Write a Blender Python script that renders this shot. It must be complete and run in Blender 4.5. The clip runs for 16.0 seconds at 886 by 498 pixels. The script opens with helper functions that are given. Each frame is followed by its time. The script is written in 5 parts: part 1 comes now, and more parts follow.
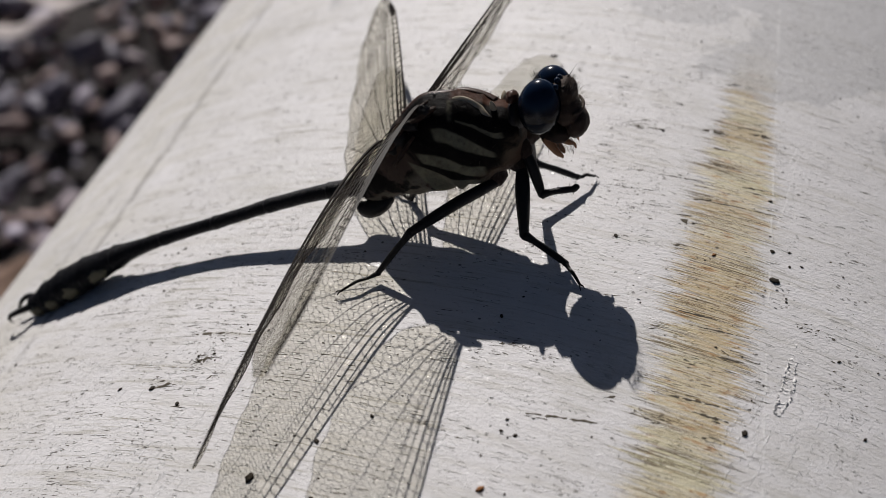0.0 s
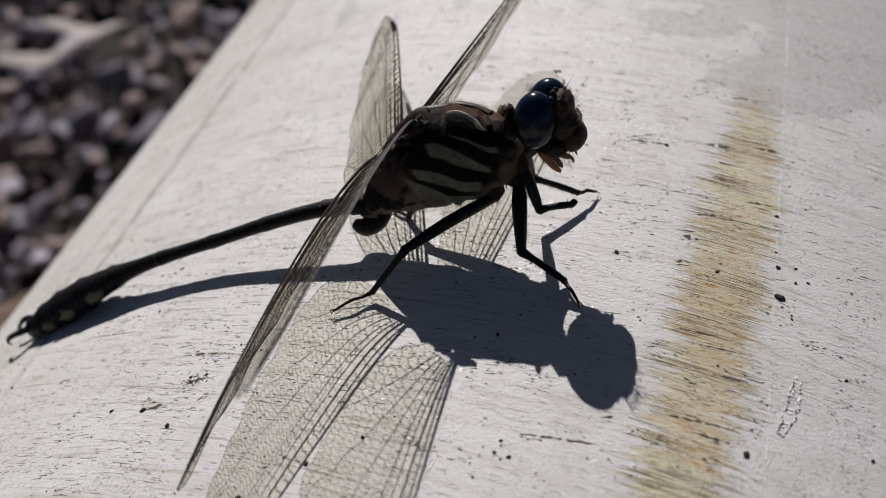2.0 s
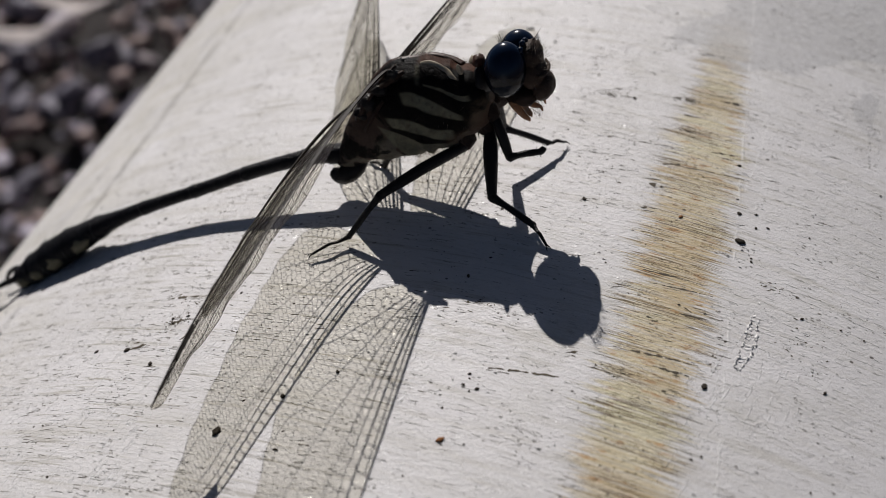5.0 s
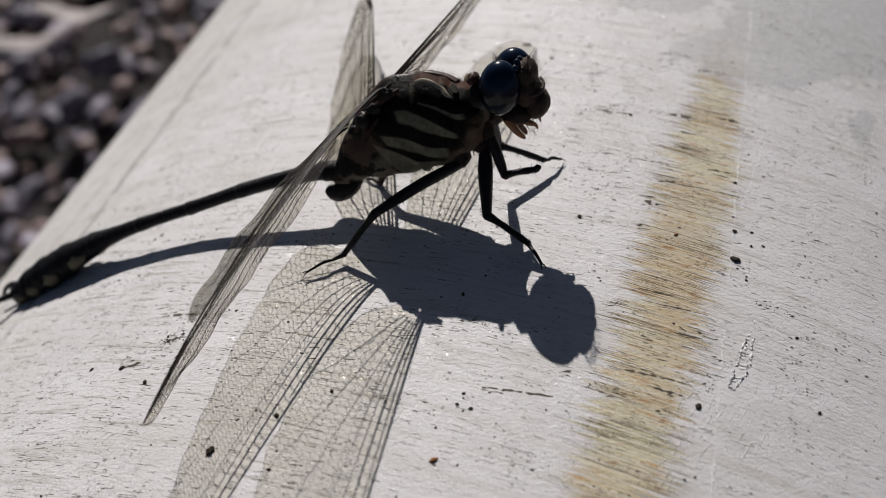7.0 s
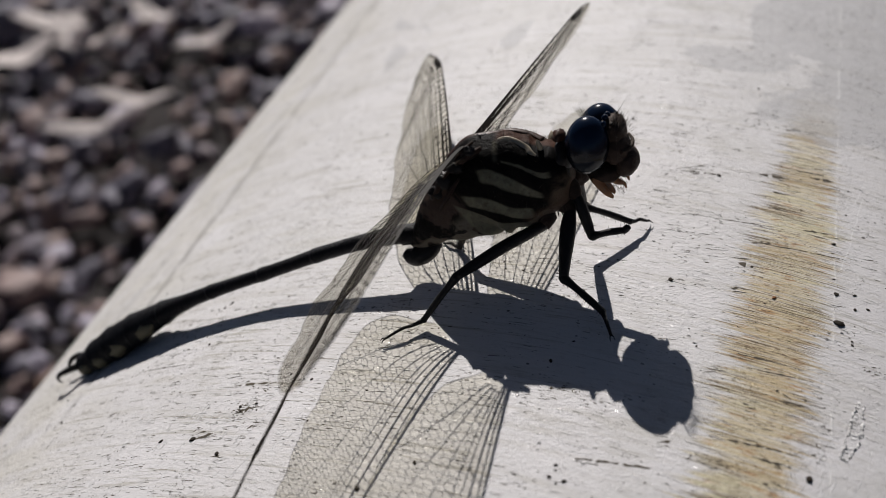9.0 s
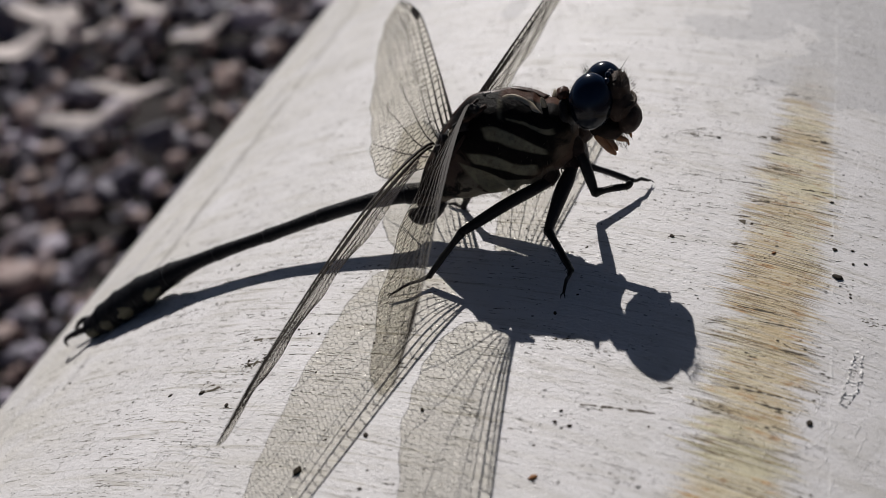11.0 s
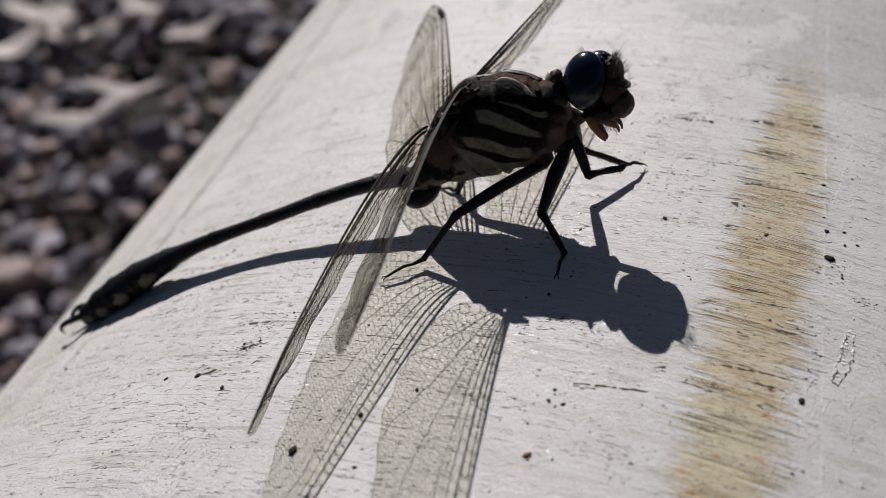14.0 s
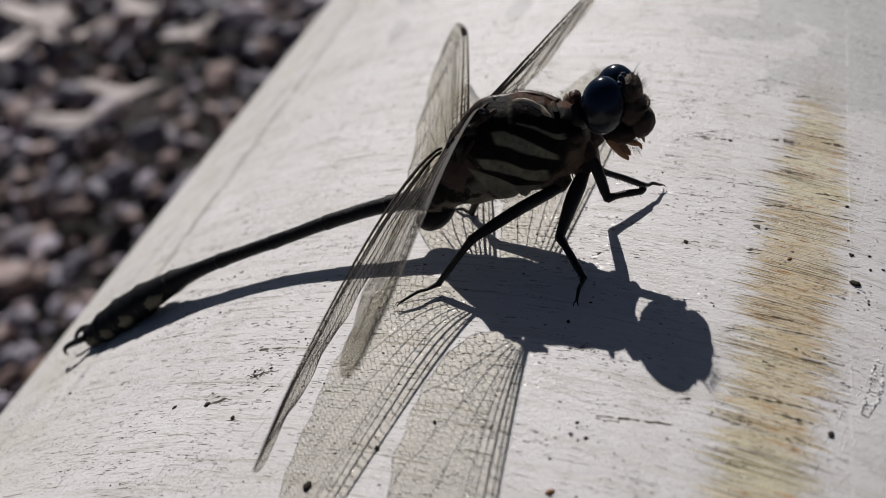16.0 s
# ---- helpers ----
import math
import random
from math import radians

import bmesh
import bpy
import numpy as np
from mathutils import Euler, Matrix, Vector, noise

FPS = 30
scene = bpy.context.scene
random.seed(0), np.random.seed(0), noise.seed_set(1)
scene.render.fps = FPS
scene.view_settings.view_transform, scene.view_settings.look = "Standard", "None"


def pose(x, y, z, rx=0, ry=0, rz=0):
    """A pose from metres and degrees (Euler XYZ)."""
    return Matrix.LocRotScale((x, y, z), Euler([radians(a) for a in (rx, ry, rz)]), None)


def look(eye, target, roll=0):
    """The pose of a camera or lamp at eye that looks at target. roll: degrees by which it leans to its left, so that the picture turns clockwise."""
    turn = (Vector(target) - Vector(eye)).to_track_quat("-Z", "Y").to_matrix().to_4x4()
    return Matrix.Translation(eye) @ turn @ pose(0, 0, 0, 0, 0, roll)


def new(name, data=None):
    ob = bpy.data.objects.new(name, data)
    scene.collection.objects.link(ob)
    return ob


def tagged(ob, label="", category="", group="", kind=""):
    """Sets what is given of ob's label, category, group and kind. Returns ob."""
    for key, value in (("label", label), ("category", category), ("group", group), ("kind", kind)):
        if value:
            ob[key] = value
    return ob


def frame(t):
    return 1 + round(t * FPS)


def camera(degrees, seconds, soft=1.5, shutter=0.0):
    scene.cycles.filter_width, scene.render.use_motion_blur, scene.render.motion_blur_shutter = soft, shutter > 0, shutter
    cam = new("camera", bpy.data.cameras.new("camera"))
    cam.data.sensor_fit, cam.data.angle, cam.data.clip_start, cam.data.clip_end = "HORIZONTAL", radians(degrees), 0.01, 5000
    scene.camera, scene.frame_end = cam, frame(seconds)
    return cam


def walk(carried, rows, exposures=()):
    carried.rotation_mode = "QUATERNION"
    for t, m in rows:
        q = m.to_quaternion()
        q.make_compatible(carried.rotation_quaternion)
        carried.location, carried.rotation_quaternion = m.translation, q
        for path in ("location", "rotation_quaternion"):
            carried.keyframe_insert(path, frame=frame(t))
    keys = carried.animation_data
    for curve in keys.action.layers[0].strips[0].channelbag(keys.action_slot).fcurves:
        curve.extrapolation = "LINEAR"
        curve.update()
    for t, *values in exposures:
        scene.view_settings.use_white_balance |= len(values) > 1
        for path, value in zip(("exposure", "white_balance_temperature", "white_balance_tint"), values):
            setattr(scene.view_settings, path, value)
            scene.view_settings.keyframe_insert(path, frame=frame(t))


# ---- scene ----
FOV = 39.2
cam = camera(FOV, 16.0, soft=0.7)
PATH = [
    (0, (0.02823, -0.05566, 0.22736), (-0.00033, 0.00646, 0.16884), -12.17),
    (0.5, (0.02997, -0.05337, 0.22776), (0.00048, 0.00973, 0.17077), -12.78),
    (1, (0.02653, -0.05425, 0.22396), (-0.00424, 0.00842, 0.16717), -13.45),
    (1.5, (0.02854, -0.05397, 0.22513), (-0.00205, 0.00879, 0.16833), -13.30),
    (2, (0.03008, -0.05404, 0.22521), (-0.00081, 0.00868, 0.16854), -13.46),
    (2.5, (0.03004, -0.05449, 0.22492), (-0.00081, 0.00821, 0.16819), -13.34),
    (3, (0.02908, -0.05464, 0.22511), (-0.00202, 0.00768, 0.16811), -13.53),
    (3.5, (0.03049, -0.05581, 0.22487), (-0.00040, 0.00644, 0.16769), -13.41),
    (4, (0.03153, -0.05766, 0.22470), (0.00096, 0.00446, 0.16719), -13.30),
    (6.3, (0.03351, -0.05761, 0.22564), (0.00353, 0.00453, 0.16785), -13.16),
    (6.5, (0.03367, -0.05745, 0.22567), (0.00362, 0.00470, 0.16792), -13.17),
    (7, (0.03295, -0.05688, 0.22554), (0.00257, 0.00544, 0.16816), -13.25),
    (7.5, (0.02964, -0.05649, 0.22407), (-0.00252, 0.00802, 0.17019), -13.60),
    (8, (0.02894, -0.05583, 0.22301), (-0.00512, 0.00880, 0.17044), -14.46),
    (8.2, (0.02951, -0.05570, 0.22288), (-0.00452, 0.00906, 0.17046), -14.50),
    (10.3, (0.02888, -0.05685, 0.22184), (-0.00530, 0.00841, 0.17013), -14.56),
    (10.5, (0.02868, -0.05729, 0.22175), (-0.00518, 0.00795, 0.16981), -14.43),
    (11, (0.02924, -0.05901, 0.22102), (-0.00428, 0.00630, 0.16895), -14.20),
    (11.5, (0.02805, -0.05938, 0.22072), (-0.00569, 0.00565, 0.16846), -14.35),
    (12, (0.02783, -0.05946, 0.22014), (-0.00572, 0.00570, 0.16791), -14.32),
    (12.5, (0.02854, -0.05960, 0.21997), (-0.00461, 0.00552, 0.16743), -14.14),
    (13, (0.02979, -0.05977, 0.22077), (-0.00319, 0.00544, 0.16823), -14.14),
    (13.5, (0.03017, -0.05999, 0.21996), (-0.00279, 0.00524, 0.16744), -14.15),
    (14, (0.02954, -0.06005, 0.22027), (-0.00369, 0.00537, 0.16816), -14.24),
    (14.5, (0.03023, -0.05905, 0.22111), (-0.00303, 0.00683, 0.16960), -14.28),
    (15, (0.03027, -0.05835, 0.22255), (-0.00315, 0.00751, 0.17112), -14.49),
    (15.5, (0.02852, -0.05923, 0.22090), (-0.00478, 0.00654, 0.16927), -14.40),
    (16, (0.02734, -0.05771, 0.22085), (-0.00553, 0.00767, 0.16846), -14.21),
]
walk(cam, [(t, look(eye, target, roll)) for t, eye, target, roll in PATH])
cam.data.dof.use_dof = True
cam.data.dof.focus_distance = 0.086
cam.data.dof.aperture_fstop = 40.0

# ---- light ----
SUN_WAY = Vector((0.3085, -0.7289, -0.6111)).normalized()
world = bpy.data.worlds.new("sky")
scene.world = world
world.use_nodes = True
wn = world.node_tree
sky = wn.nodes.new("ShaderNodeTexSky")
sky.sky_type = "NISHITA"
sky.sun_disc = False
sky.air_density = 0.27
sky.dust_density = 0.4
sky.sun_elevation = math.asin(-SUN_WAY.z)
sky.sun_rotation = math.atan2(-SUN_WAY.x, -SUN_WAY.y)
tint = wn.nodes.new("ShaderNodeMix")
tint.data_type, tint.blend_type = "RGBA", "MULTIPLY"
tint.inputs[0].default_value = 1.0
tint.inputs[7].default_value = (1.05, 1.0, 0.90, 1.0)
wn.links.new(sky.outputs[0], tint.inputs[6])
wn.links.new(tint.outputs[2], wn.nodes["Background"].inputs[0])
wn.nodes["Background"].inputs[1].default_value = 0.057
sun = new("sun", bpy.data.lights.new("sun", "SUN"))
sun.data.energy = 5.0
sun.data.angle = radians(0.53)
sun.data.color = (1.0, 0.955, 0.925)
sun.matrix_world = look((0, 0, 3), Vector((0, 0, 3)) + SUN_WAY)
scene.view_settings.exposure = -0.235

# ---- materials ----
MM = 0.001
R = 0.084            # pipe radius; the pipe lies along y on the ground, its axis at height R


class Graph:
    """A small helper for node materials."""

    def __init__(self, name):
        self.mat = bpy.data.materials.new(name)
        self.mat.use_nodes = True
        self.t = self.mat.node_tree
        self.bsdf = self.t.nodes["Principled BSDF"]
        self.out = self.t.nodes["Material Output"]

    def n(self, kind, values=()):
        node = self.t.nodes.new(kind)
        for key, value in dict(values).items():
            if isinstance(value, bpy.types.NodeSocket):
                self.t.links.new(value, node.inputs[key])
            else:
                node.inputs[key].default_value = value
        return node

    def link(self, a, b):
        self.t.links.new(a, b)

    def math(self, op, a, b=0.0, clamp=False):
        node = self.t.nodes.new("ShaderNodeMath")
        node.operation, node.use_clamp = op, clamp
        for i, v in enumerate((a, b)):
            if isinstance(v, bpy.types.NodeSocket):
                self.link(v, node.inputs[i])
            else:
                node.inputs[i].default_value = v
        return node.outputs[0]

    def mix(self, fac, a, b, mode="MIX"):
        node = self.t.nodes.new("ShaderNodeMix")
        node.data_type, node.blend_type = "RGBA", mode
        for i, v in ((0, fac), (6, a), (7, b)):
            if isinstance(v, bpy.types.NodeSocket):
                self.link(v, node.inputs[i])
            elif i == 0:
                node.inputs[0].default_value = v
            else:
                node.inputs[i].default_value = (*v, 1.0)
        return node.outputs[2]

    def noise(self, vec, scale, detail=4.0, rough=0.55, distort=0.0):
        node = self.n("ShaderNodeTexNoise", {"Vector": vec, "Scale": scale, "Detail": detail, "Roughness": rough, "Distortion": distort})
        return node.outputs["Fac"]

    def step(self, v, lo, hi):
        node = self.n("ShaderNodeMapRange", {"Value": v, "From Min": lo, "From Max": hi})
        node.interpolation_type = "SMOOTHSTEP"
        return node.outputs[0]

    def mapped(self, vec, scale, loc=(0, 0, 0), rot=(0, 0, 0)):
        return self.n("ShaderNodeMapping", {"Vector": vec, "Scale": scale, "Location": loc, "Rotation": rot}).outputs[0]

    def bump(self, height, strength, dist, normal=None):
        node = self.n("ShaderNodeBump", {"Height": height, "Strength": strength, "Distance": dist})
        if normal is not None:
            self.link(normal, node.inputs["Normal"])
        return node.outputs[0]

    def done(self, color=None, rough=None, normal=None, **more):
        for key, value in (("Base Color", color), ("Roughness", rough), ("Normal", normal), *more.items()):
            key = key.replace("_", " ")
            if value is None:
                continue
            if isinstance(value, bpy.types.NodeSocket):
                self.link(value, self.bsdf.inputs[key])
            elif key in ("Base Color", "Specular Tint", "Sheen Tint"):
                self.bsdf.inputs[key].default_value = (*value, 1.0)
            else:
                self.bsdf.inputs[key].default_value = value
        return self.mat


def pipe_material():
    """Weathered off-white plastic: u runs round the pipe, v along it, both in millimetres."""
    g = Graph("weathered_pvc")
    uv = g.n("ShaderNodeTexCoord").outputs["UV"]
    sep = g.n("ShaderNodeSeparateXYZ", {0: uv})
    u, v = sep.outputs[0], sep.outputs[1]

    def streaks(lu, lv, turn, shift, detail=3.0, rough=0.55, distort=0.3):
        """Noise drawn out round the pipe, leaning by turn degrees."""
        lean = g.n("ShaderNodeCombineXYZ", {0: u, 1: g.math("ADD", v, g.math("MULTIPLY", u, math.tan(radians(turn))))}).outputs[0]
        return g.noise(g.mapped(lean, (lu, lv, 1), loc=(shift, shift * 0.7, 0)), 1.0, detail, rough, distort)

    def times(*values):
        out = values[0]
        for value in values[1:]:
            out = g.math("MULTIPLY", out, value)
        return out

    def slivers(lu, lv, turn, shift, share, size):
        """Short separate dashes round the pipe: drawn-out cells, a share of them filled, with ragged edges."""
        lean = g.n("ShaderNodeCombineXYZ", {0: u, 1: g.math("ADD", v, g.math("MULTIPLY", u, math.tan(radians(turn))))}).outputs[0]
        fray = g.n("ShaderNodeTexNoise", {"Vector": g.mapped(lean, (2.6, 8.0, 1)), "Scale": 1.0, "Detail": 4.0, "Roughness": 0.7})
        at = g.n("ShaderNodeVectorMath", {0: g.mapped(lean, (lu, lv, 1), loc=(shift, shift * 0.6, 0)), 1: fray.outputs["Color"]})
        cell = g.n("ShaderNodeTexVoronoi", {"Vector": at.outputs[0], "Scale": 1.0, "Randomness": 1.0})
        lot = g.n("ShaderNodeSeparateColor", {0: cell.outputs["Color"]})
        reach = g.math("MULTIPLY", g.math("ADD", lot.outputs[1], 0.35), size)
        inside = g.step(g.math("SUBTRACT", reach, cell.outputs["Distance"]), -0.03, 0.05)
        return g.math("MULTIPLY", inside, g.math("LESS_THAN", lot.outputs[0], share))

    wide = g.noise(g.mapped(uv, (0.03, 0.10, 1)), 1.0, 4, 0.6)
    blot = g.noise(uv, 0.11, 5, 0.62)
    patchy = g.noise(g.mapped(uv, (0.12, 0.3, 1), loc=(4, 2, 0)), 1.0, 4, 0.6)
    calm = g.math("SUBTRACT", 1.0, times(g.step(u, 0.0, 12.0), 0.55))
    crowd = g.noise(g.mapped(uv, (0.16, 0.26, 1), loc=(13, 8, 0)), 1.0, 5, 0.65)
    base = g.mix(g.step(wide, 0.3, 0.7), (0.69, 0.675, 0.67), (0.765, 0.75, 0.755))
    base = g.mix(times(g.step(blot, 0.50, 0.72), 0.40), base, (0.57, 0.555, 0.52))
    # the far flank is a little yellowed
    base = g.mix(times(g.math("SUBTRACT", 1.0, g.step(u, -44.0, -24.0)), g.step(patchy, 0.35, 0.6), 0.5), base, (0.66, 0.63, 0.55))
    # faint smears drawn round the pipe, broad and fine
    faint = streaks(0.07, 0.9, 5, 2.0, 6, 0.66)
    base = g.mix(times(g.step(faint, 0.50, 0.70), 0.50), base, (0.52, 0.495, 0.44))
    film = streaks(0.12, 2.6, 4, 17.0, 6, 0.68)
    base = g.mix(times(g.step(film, 0.53, 0.66), g.step(patchy, 0.38, 0.56), calm, 0.72), base, (0.40, 0.375, 0.32))
    fine = streaks(0.35, 7.0, 7, 27.0, 5, 0.7)
    base = g.mix(times(g.step(fine, 0.54, 0.64), g.step(blot, 0.36, 0.58), 0.45), base, (0.40, 0.38, 0.33))
    # short dark scratches, crowded in places and absent in others
    dashes = times(slivers(0.8, 7.5, 7, 11.0, 0.34, 0.25), g.step(crowd, 0.41, 0.50))
    dashes2 = times(slivers(0.30, 6.5, 4, 23.0, 0.22, 0.25), g.step(blot, 0.39, 0.52))
    longs = times(slivers(0.07, 4.5, 8, 31.0, 0.40, 0.22), g.step(film, 0.40, 0.54))
    base = g.mix(times(dashes, calm, 0.88), base, (0.17, 0.155, 0.13))
    base = g.mix(times(dashes2, calm, 0.7), base, (0.22, 0.20, 0.16))
    base = g.mix(times(longs, calm, 0.70), base, (0.26, 0.235, 0.17))
    # pits and crumbs of grime, in tight clusters
    nest = g.step(g.noise(uv, 0.30, 4, 0.65), 0.53, 0.60)
    pits = times(slivers(2.4, 4.2, 10, 41.0, 0.46, 0.28), nest)
    base = g.mix(times(pits, 0.7), base, (0.15, 0.135, 0.115))
    # pale worn scratches along the pipe; in the lower middle, sun glare painted in too
    along = g.noise(g.mapped(g.n("ShaderNodeCombineXYZ", {0: g.math("ADD", u, g.math("MULTIPLY", v, -0.22)), 1: v}).outputs[0], (4.0, 0.35, 1), loc=(5, 3, 0)), 1.0, 5, 0.66)
    strip = g.math("SUBTRACT", 1.0, g.step(g.math("ABSOLUTE", g.math("SUBTRACT", g.math("ADD", u, g.math("MULTIPLY", v, 0.1)), -16.3)), 0.6, 2.6))
    strip = times(strip, g.math("SUBTRACT", 1.0, g.step(v, 2.0, 7.0)))
    scuff_glare = times(g.math("SUBTRACT", 1.0, g.step(v, -6.0, 3.0)), g.step(u, -36.0, -28.0), g.math("SUBTRACT", 1.0, g.step(u, -14.0, -5.0)))
    wear_glare = times(g.step(along, 0.57, 0.66), g.math("MAXIMUM", scuff_glare, g.step(g.noise(uv, 0.06, 3), 0.55, 0.66)))
    base = g.mix(times(wear_glare, 0.6), base, (0.86, 0.855, 0.86))
    knocks = times(slivers(1.5, 3.4, 12, 61.0, 0.26, 0.28), strip)
    base = g.mix(times(knocks, 0.55), base, (0.30, 0.28, 0.25))
    # chipped spots, near-white so the colour also holds the glints of the pits
    chips = times(slivers(2.2, 2.2, 30, 67.0, 0.20, 0.26), g.math("MAXIMUM", strip, times(g.step(crowd, 0.60, 0.68), 0.6)))
    base = g.mix(times(chips, 0.75), base, (0.88, 0.875, 0.88))
    # rust-brown stain along the pipe, drawn out in streaks round it with clean plastic between
    ragged = streaks(0.07, 1.15, 5, 3.0, 6, 0.7)
    tear = streaks(0.09, 5.2, 5, 8.0, 5, 0.7)
    upper = g.step(v, 14.0, 32.0)
    centre = g.math("SUBTRACT", 19.0, times(upper, 0.15))
    off = g.math("ABSOLUTE", g.math("SUBTRACT", u, centre))
    band = g.math("SUBTRACT", 1.0, g.math("DIVIDE", off, g.math("SUBTRACT", 3.55, times(upper, 1.45))))
    lively = g.math("ADD", band, g.math("ADD", times(g.math("SUBTRACT", ragged, 0.5), 2.0), times(g.math("SUBTRACT", tear, 0.5), 2.4)))
    ends = times(g.step(v, -60.0, -30.0), g.math("SUBTRACT", 1.0, g.step(v, 27.0, 40.0)))
    clean = g.step(streaks(0.10, 4.4, 5, 71.0, 6, 0.72), 0.40, 0.56)
    thick = g.math("ADD", 0.42, times(clean, 0.58))
    wash = times(g.step(lively, 0.08, 0.50), ends, thick)
    bands = g.noise(g.mapped(uv, (0.05, 0.17, 1), loc=(7, 4, 0)), 1.0, 4, 0.6)
    base = g.mix(times(wash, 0.85), base, (0.66, 0.575, 0.36))
    lower = times(g.step(v, -4.0, 2.0), g.math("SUBTRACT", 1.0, g.step(v, 8.0, 14.0)), g.step(bands, 0.34, 0.5))
    base = g.mix(times(wash, g.math("MAXIMUM", g.step(bands, 0.46, 0.60), lower), 0.55), base, (0.45, 0.315, 0.155))
    base = g.mix(times(wash, g.step(bands, 0.50, 0.36), 0.6), base, (0.67, 0.64, 0.42))
    rust = g.noise(g.mapped(uv, (0.45, 1.4, 1), loc=(2, 6, 0)), 1.0, 5, 0.7)
    base = g.mix(times(wash, g.step(rust, 0.55, 0.65), 0.75), base, (0.42, 0.20, 0.06))
    hair = streaks(0.14, 11.0, 5, 14.0, 5, 0.72)
    grimy = g.math("ADD", 0.30, times(g.step(g.noise(g.mapped(uv, (0.22, 0.45, 1), loc=(17, 3, 0)), 1.0, 4, 0.6), 0.42, 0.58), 0.70))
    base = g.mix(times(g.step(lively, -0.10, 0.3), ends, g.step(hair, 0.515, 0.55), grimy, 0.9), base, (0.10, 0.064, 0.028))
    fringe = times(g.step(lively, -0.45, 0.25), ends)
    hair2 = slivers(0.22, 8.5, 5, 40.0, 0.40, 0.27)
    base = g.mix(times(fringe, hair2, grimy, 0.9), base, (0.10, 0.07, 0.035))
    flecks = times(slivers(1.6, 5.0, 5, 47.0, 0.42, 0.28), g.step(bands, 0.38, 0.52))
    base = g.mix(times(wash, flecks, 0.8), base, (0.10, 0.045, 0.02))
    runs = slivers(0.10, 6.0, 5, 52.0, 0.34, 0.25)
    base = g.mix(times(fringe, runs, 0.7), base, (0.19, 0.13, 0.055))
    # grey patches with a crisp edge where water has dried
    wet = g.math("ADD", g.noise(uv, 0.065, 4, 0.5, 0.8), times(g.math("ADD", g.step(v, 22.0, 42.0), g.step(u, 0.0, 16.0)), 0.22))
    patch = times(g.step(wet, 0.855, 0.875), g.step(v, 24.0, 30.0), g.math("SUBTRACT", 1.0, g.step(v, 62.0, 80.0)))
    base = g.mix(times(patch, 0.60), base, (0.50, 0.495, 0.50))
    # long scores along the pipe: pale and dark
    wob = times(g.math("SUBTRACT", g.noise(uv, 0.4, 3), 0.5), 0.5)

    def score(at, width, slope, sway=1.0):
        c = g.math("ADD", g.math("ADD", g.math("MULTIPLY", v, slope), at), times(wob, sway))
        return g.math("SUBTRACT", 1.0, g.math("DIVIDE", g.math("ABSOLUTE", g.math("SUBTRACT", u, c)), width), True)

    broken = g.step(g.noise(g.mapped(uv, (0.8, 0.4, 1)), 1.0, 5, 0.65), 0.42, 0.58)
    pale = times(score(23.4, 0.13, -0.078, 0.5), broken)
    base = g.mix(times(pale, 0.55), base, (0.86, 0.85, 0.83))
    dark = times(score(-37.9, 0.80, -0.020, 2.6), g.step(g.noise(g.mapped(uv, (0.5, 0.25, 1), loc=(5, 5, 0)), 1.0, 5), 0.34, 0.50), g.step(v, -4.0, 4.0))
    base = g.mix(times(dark, 0.72), base, (0.27, 0.255, 0.235))
    dark2 = times(score(-44.5, 1.6, 0.05), g.step(g.noise(g.mapped(uv, (0.5, 0.16, 1), loc=(9, 1, 0)), 1.0, 5), 0.44, 0.60))
    base = g.mix(times(dark2, 0.4), base, (0.36, 0.35, 0.33))
    for at, slope, lo, hi in ((18.18, 0.197, 23.1, 26.9), (21.27, 0.086, 15.2, 25.3)):
        thin = times(score(at, 0.07, slope), g.step(v, lo, lo + 0.8), g.math("SUBTRACT", 1.0, g.step(v, hi - 0.8, hi)))
        base = g.mix(times(thin, 0.6), base, (0.88, 0.87, 0.86))
    # black specks of many sizes
    for size, off_by, keep in ((1.0, 0.0, 0.58), (2.3, 7.3, 0.74)):
        vor = g.n("ShaderNodeTexVoronoi", {"Vector": g.mapped(uv, (0.75 * size, size, 1), loc=(off_by, off_by, 0)), "Scale": 1.0, "Randomness": 1.0})
        pick = g.n("ShaderNodeSeparateColor", {0: vor.outputs["Color"]})
        reach = g.math("ADD", 0.035, times(pick.outputs[1], pick.outputs[1], 0.09))
        speck = times(g.step(g.math("SUBTRACT", reach, vor.outputs["Distance"]), -0.015, 0.02), g.step(pick.outputs[0], keep, keep + 0.03))
        base = g.mix(times(speck, 0.85), base, (0.06, 0.05, 0.042))
    # relief: fine grain, nicks, and flaked spots that catch the sun
    micro = g.noise(g.mapped(uv, (1.0, 1.8, 1)), 2.6, 6, 0.7)
    swell = g.noise(g.mapped(uv, (0.12, 0.4, 1)), 1.0, 3, 0.5)
    flaked = g.step(g.noise(uv, 0.55, 4, 0.65), 0.48, 0.60)
    flake = g.n("ShaderNodeTexVoronoi", {"Vector": g.mapped(uv, (1.9, 3.2, 1)), "Scale": 1.0, "Randomness": 1.0}).outputs["Distance"]
    height = g.math("ADD", times(faint, 0.12), g.math("ADD", times(micro, 0.45), times(swell, 0.15)))
    height = g.math("ADD", height, times(flake, flaked, 0.10))
    for cut, deep in ((knocks, 1.3), (chips, -0.8), (dashes, 0.6), (dashes2, 0.5), (pits, 1.0), (wear_glare, 0.2), (pale, 0.12)):
        height = g.math("SUBTRACT", height, times(cut, deep))
    normal = g.bump(height, 0.85, 0.00019)
    gleam = g.step(g.noise(uv, 1.6, 4, 0.65), 0.54, 0.64)
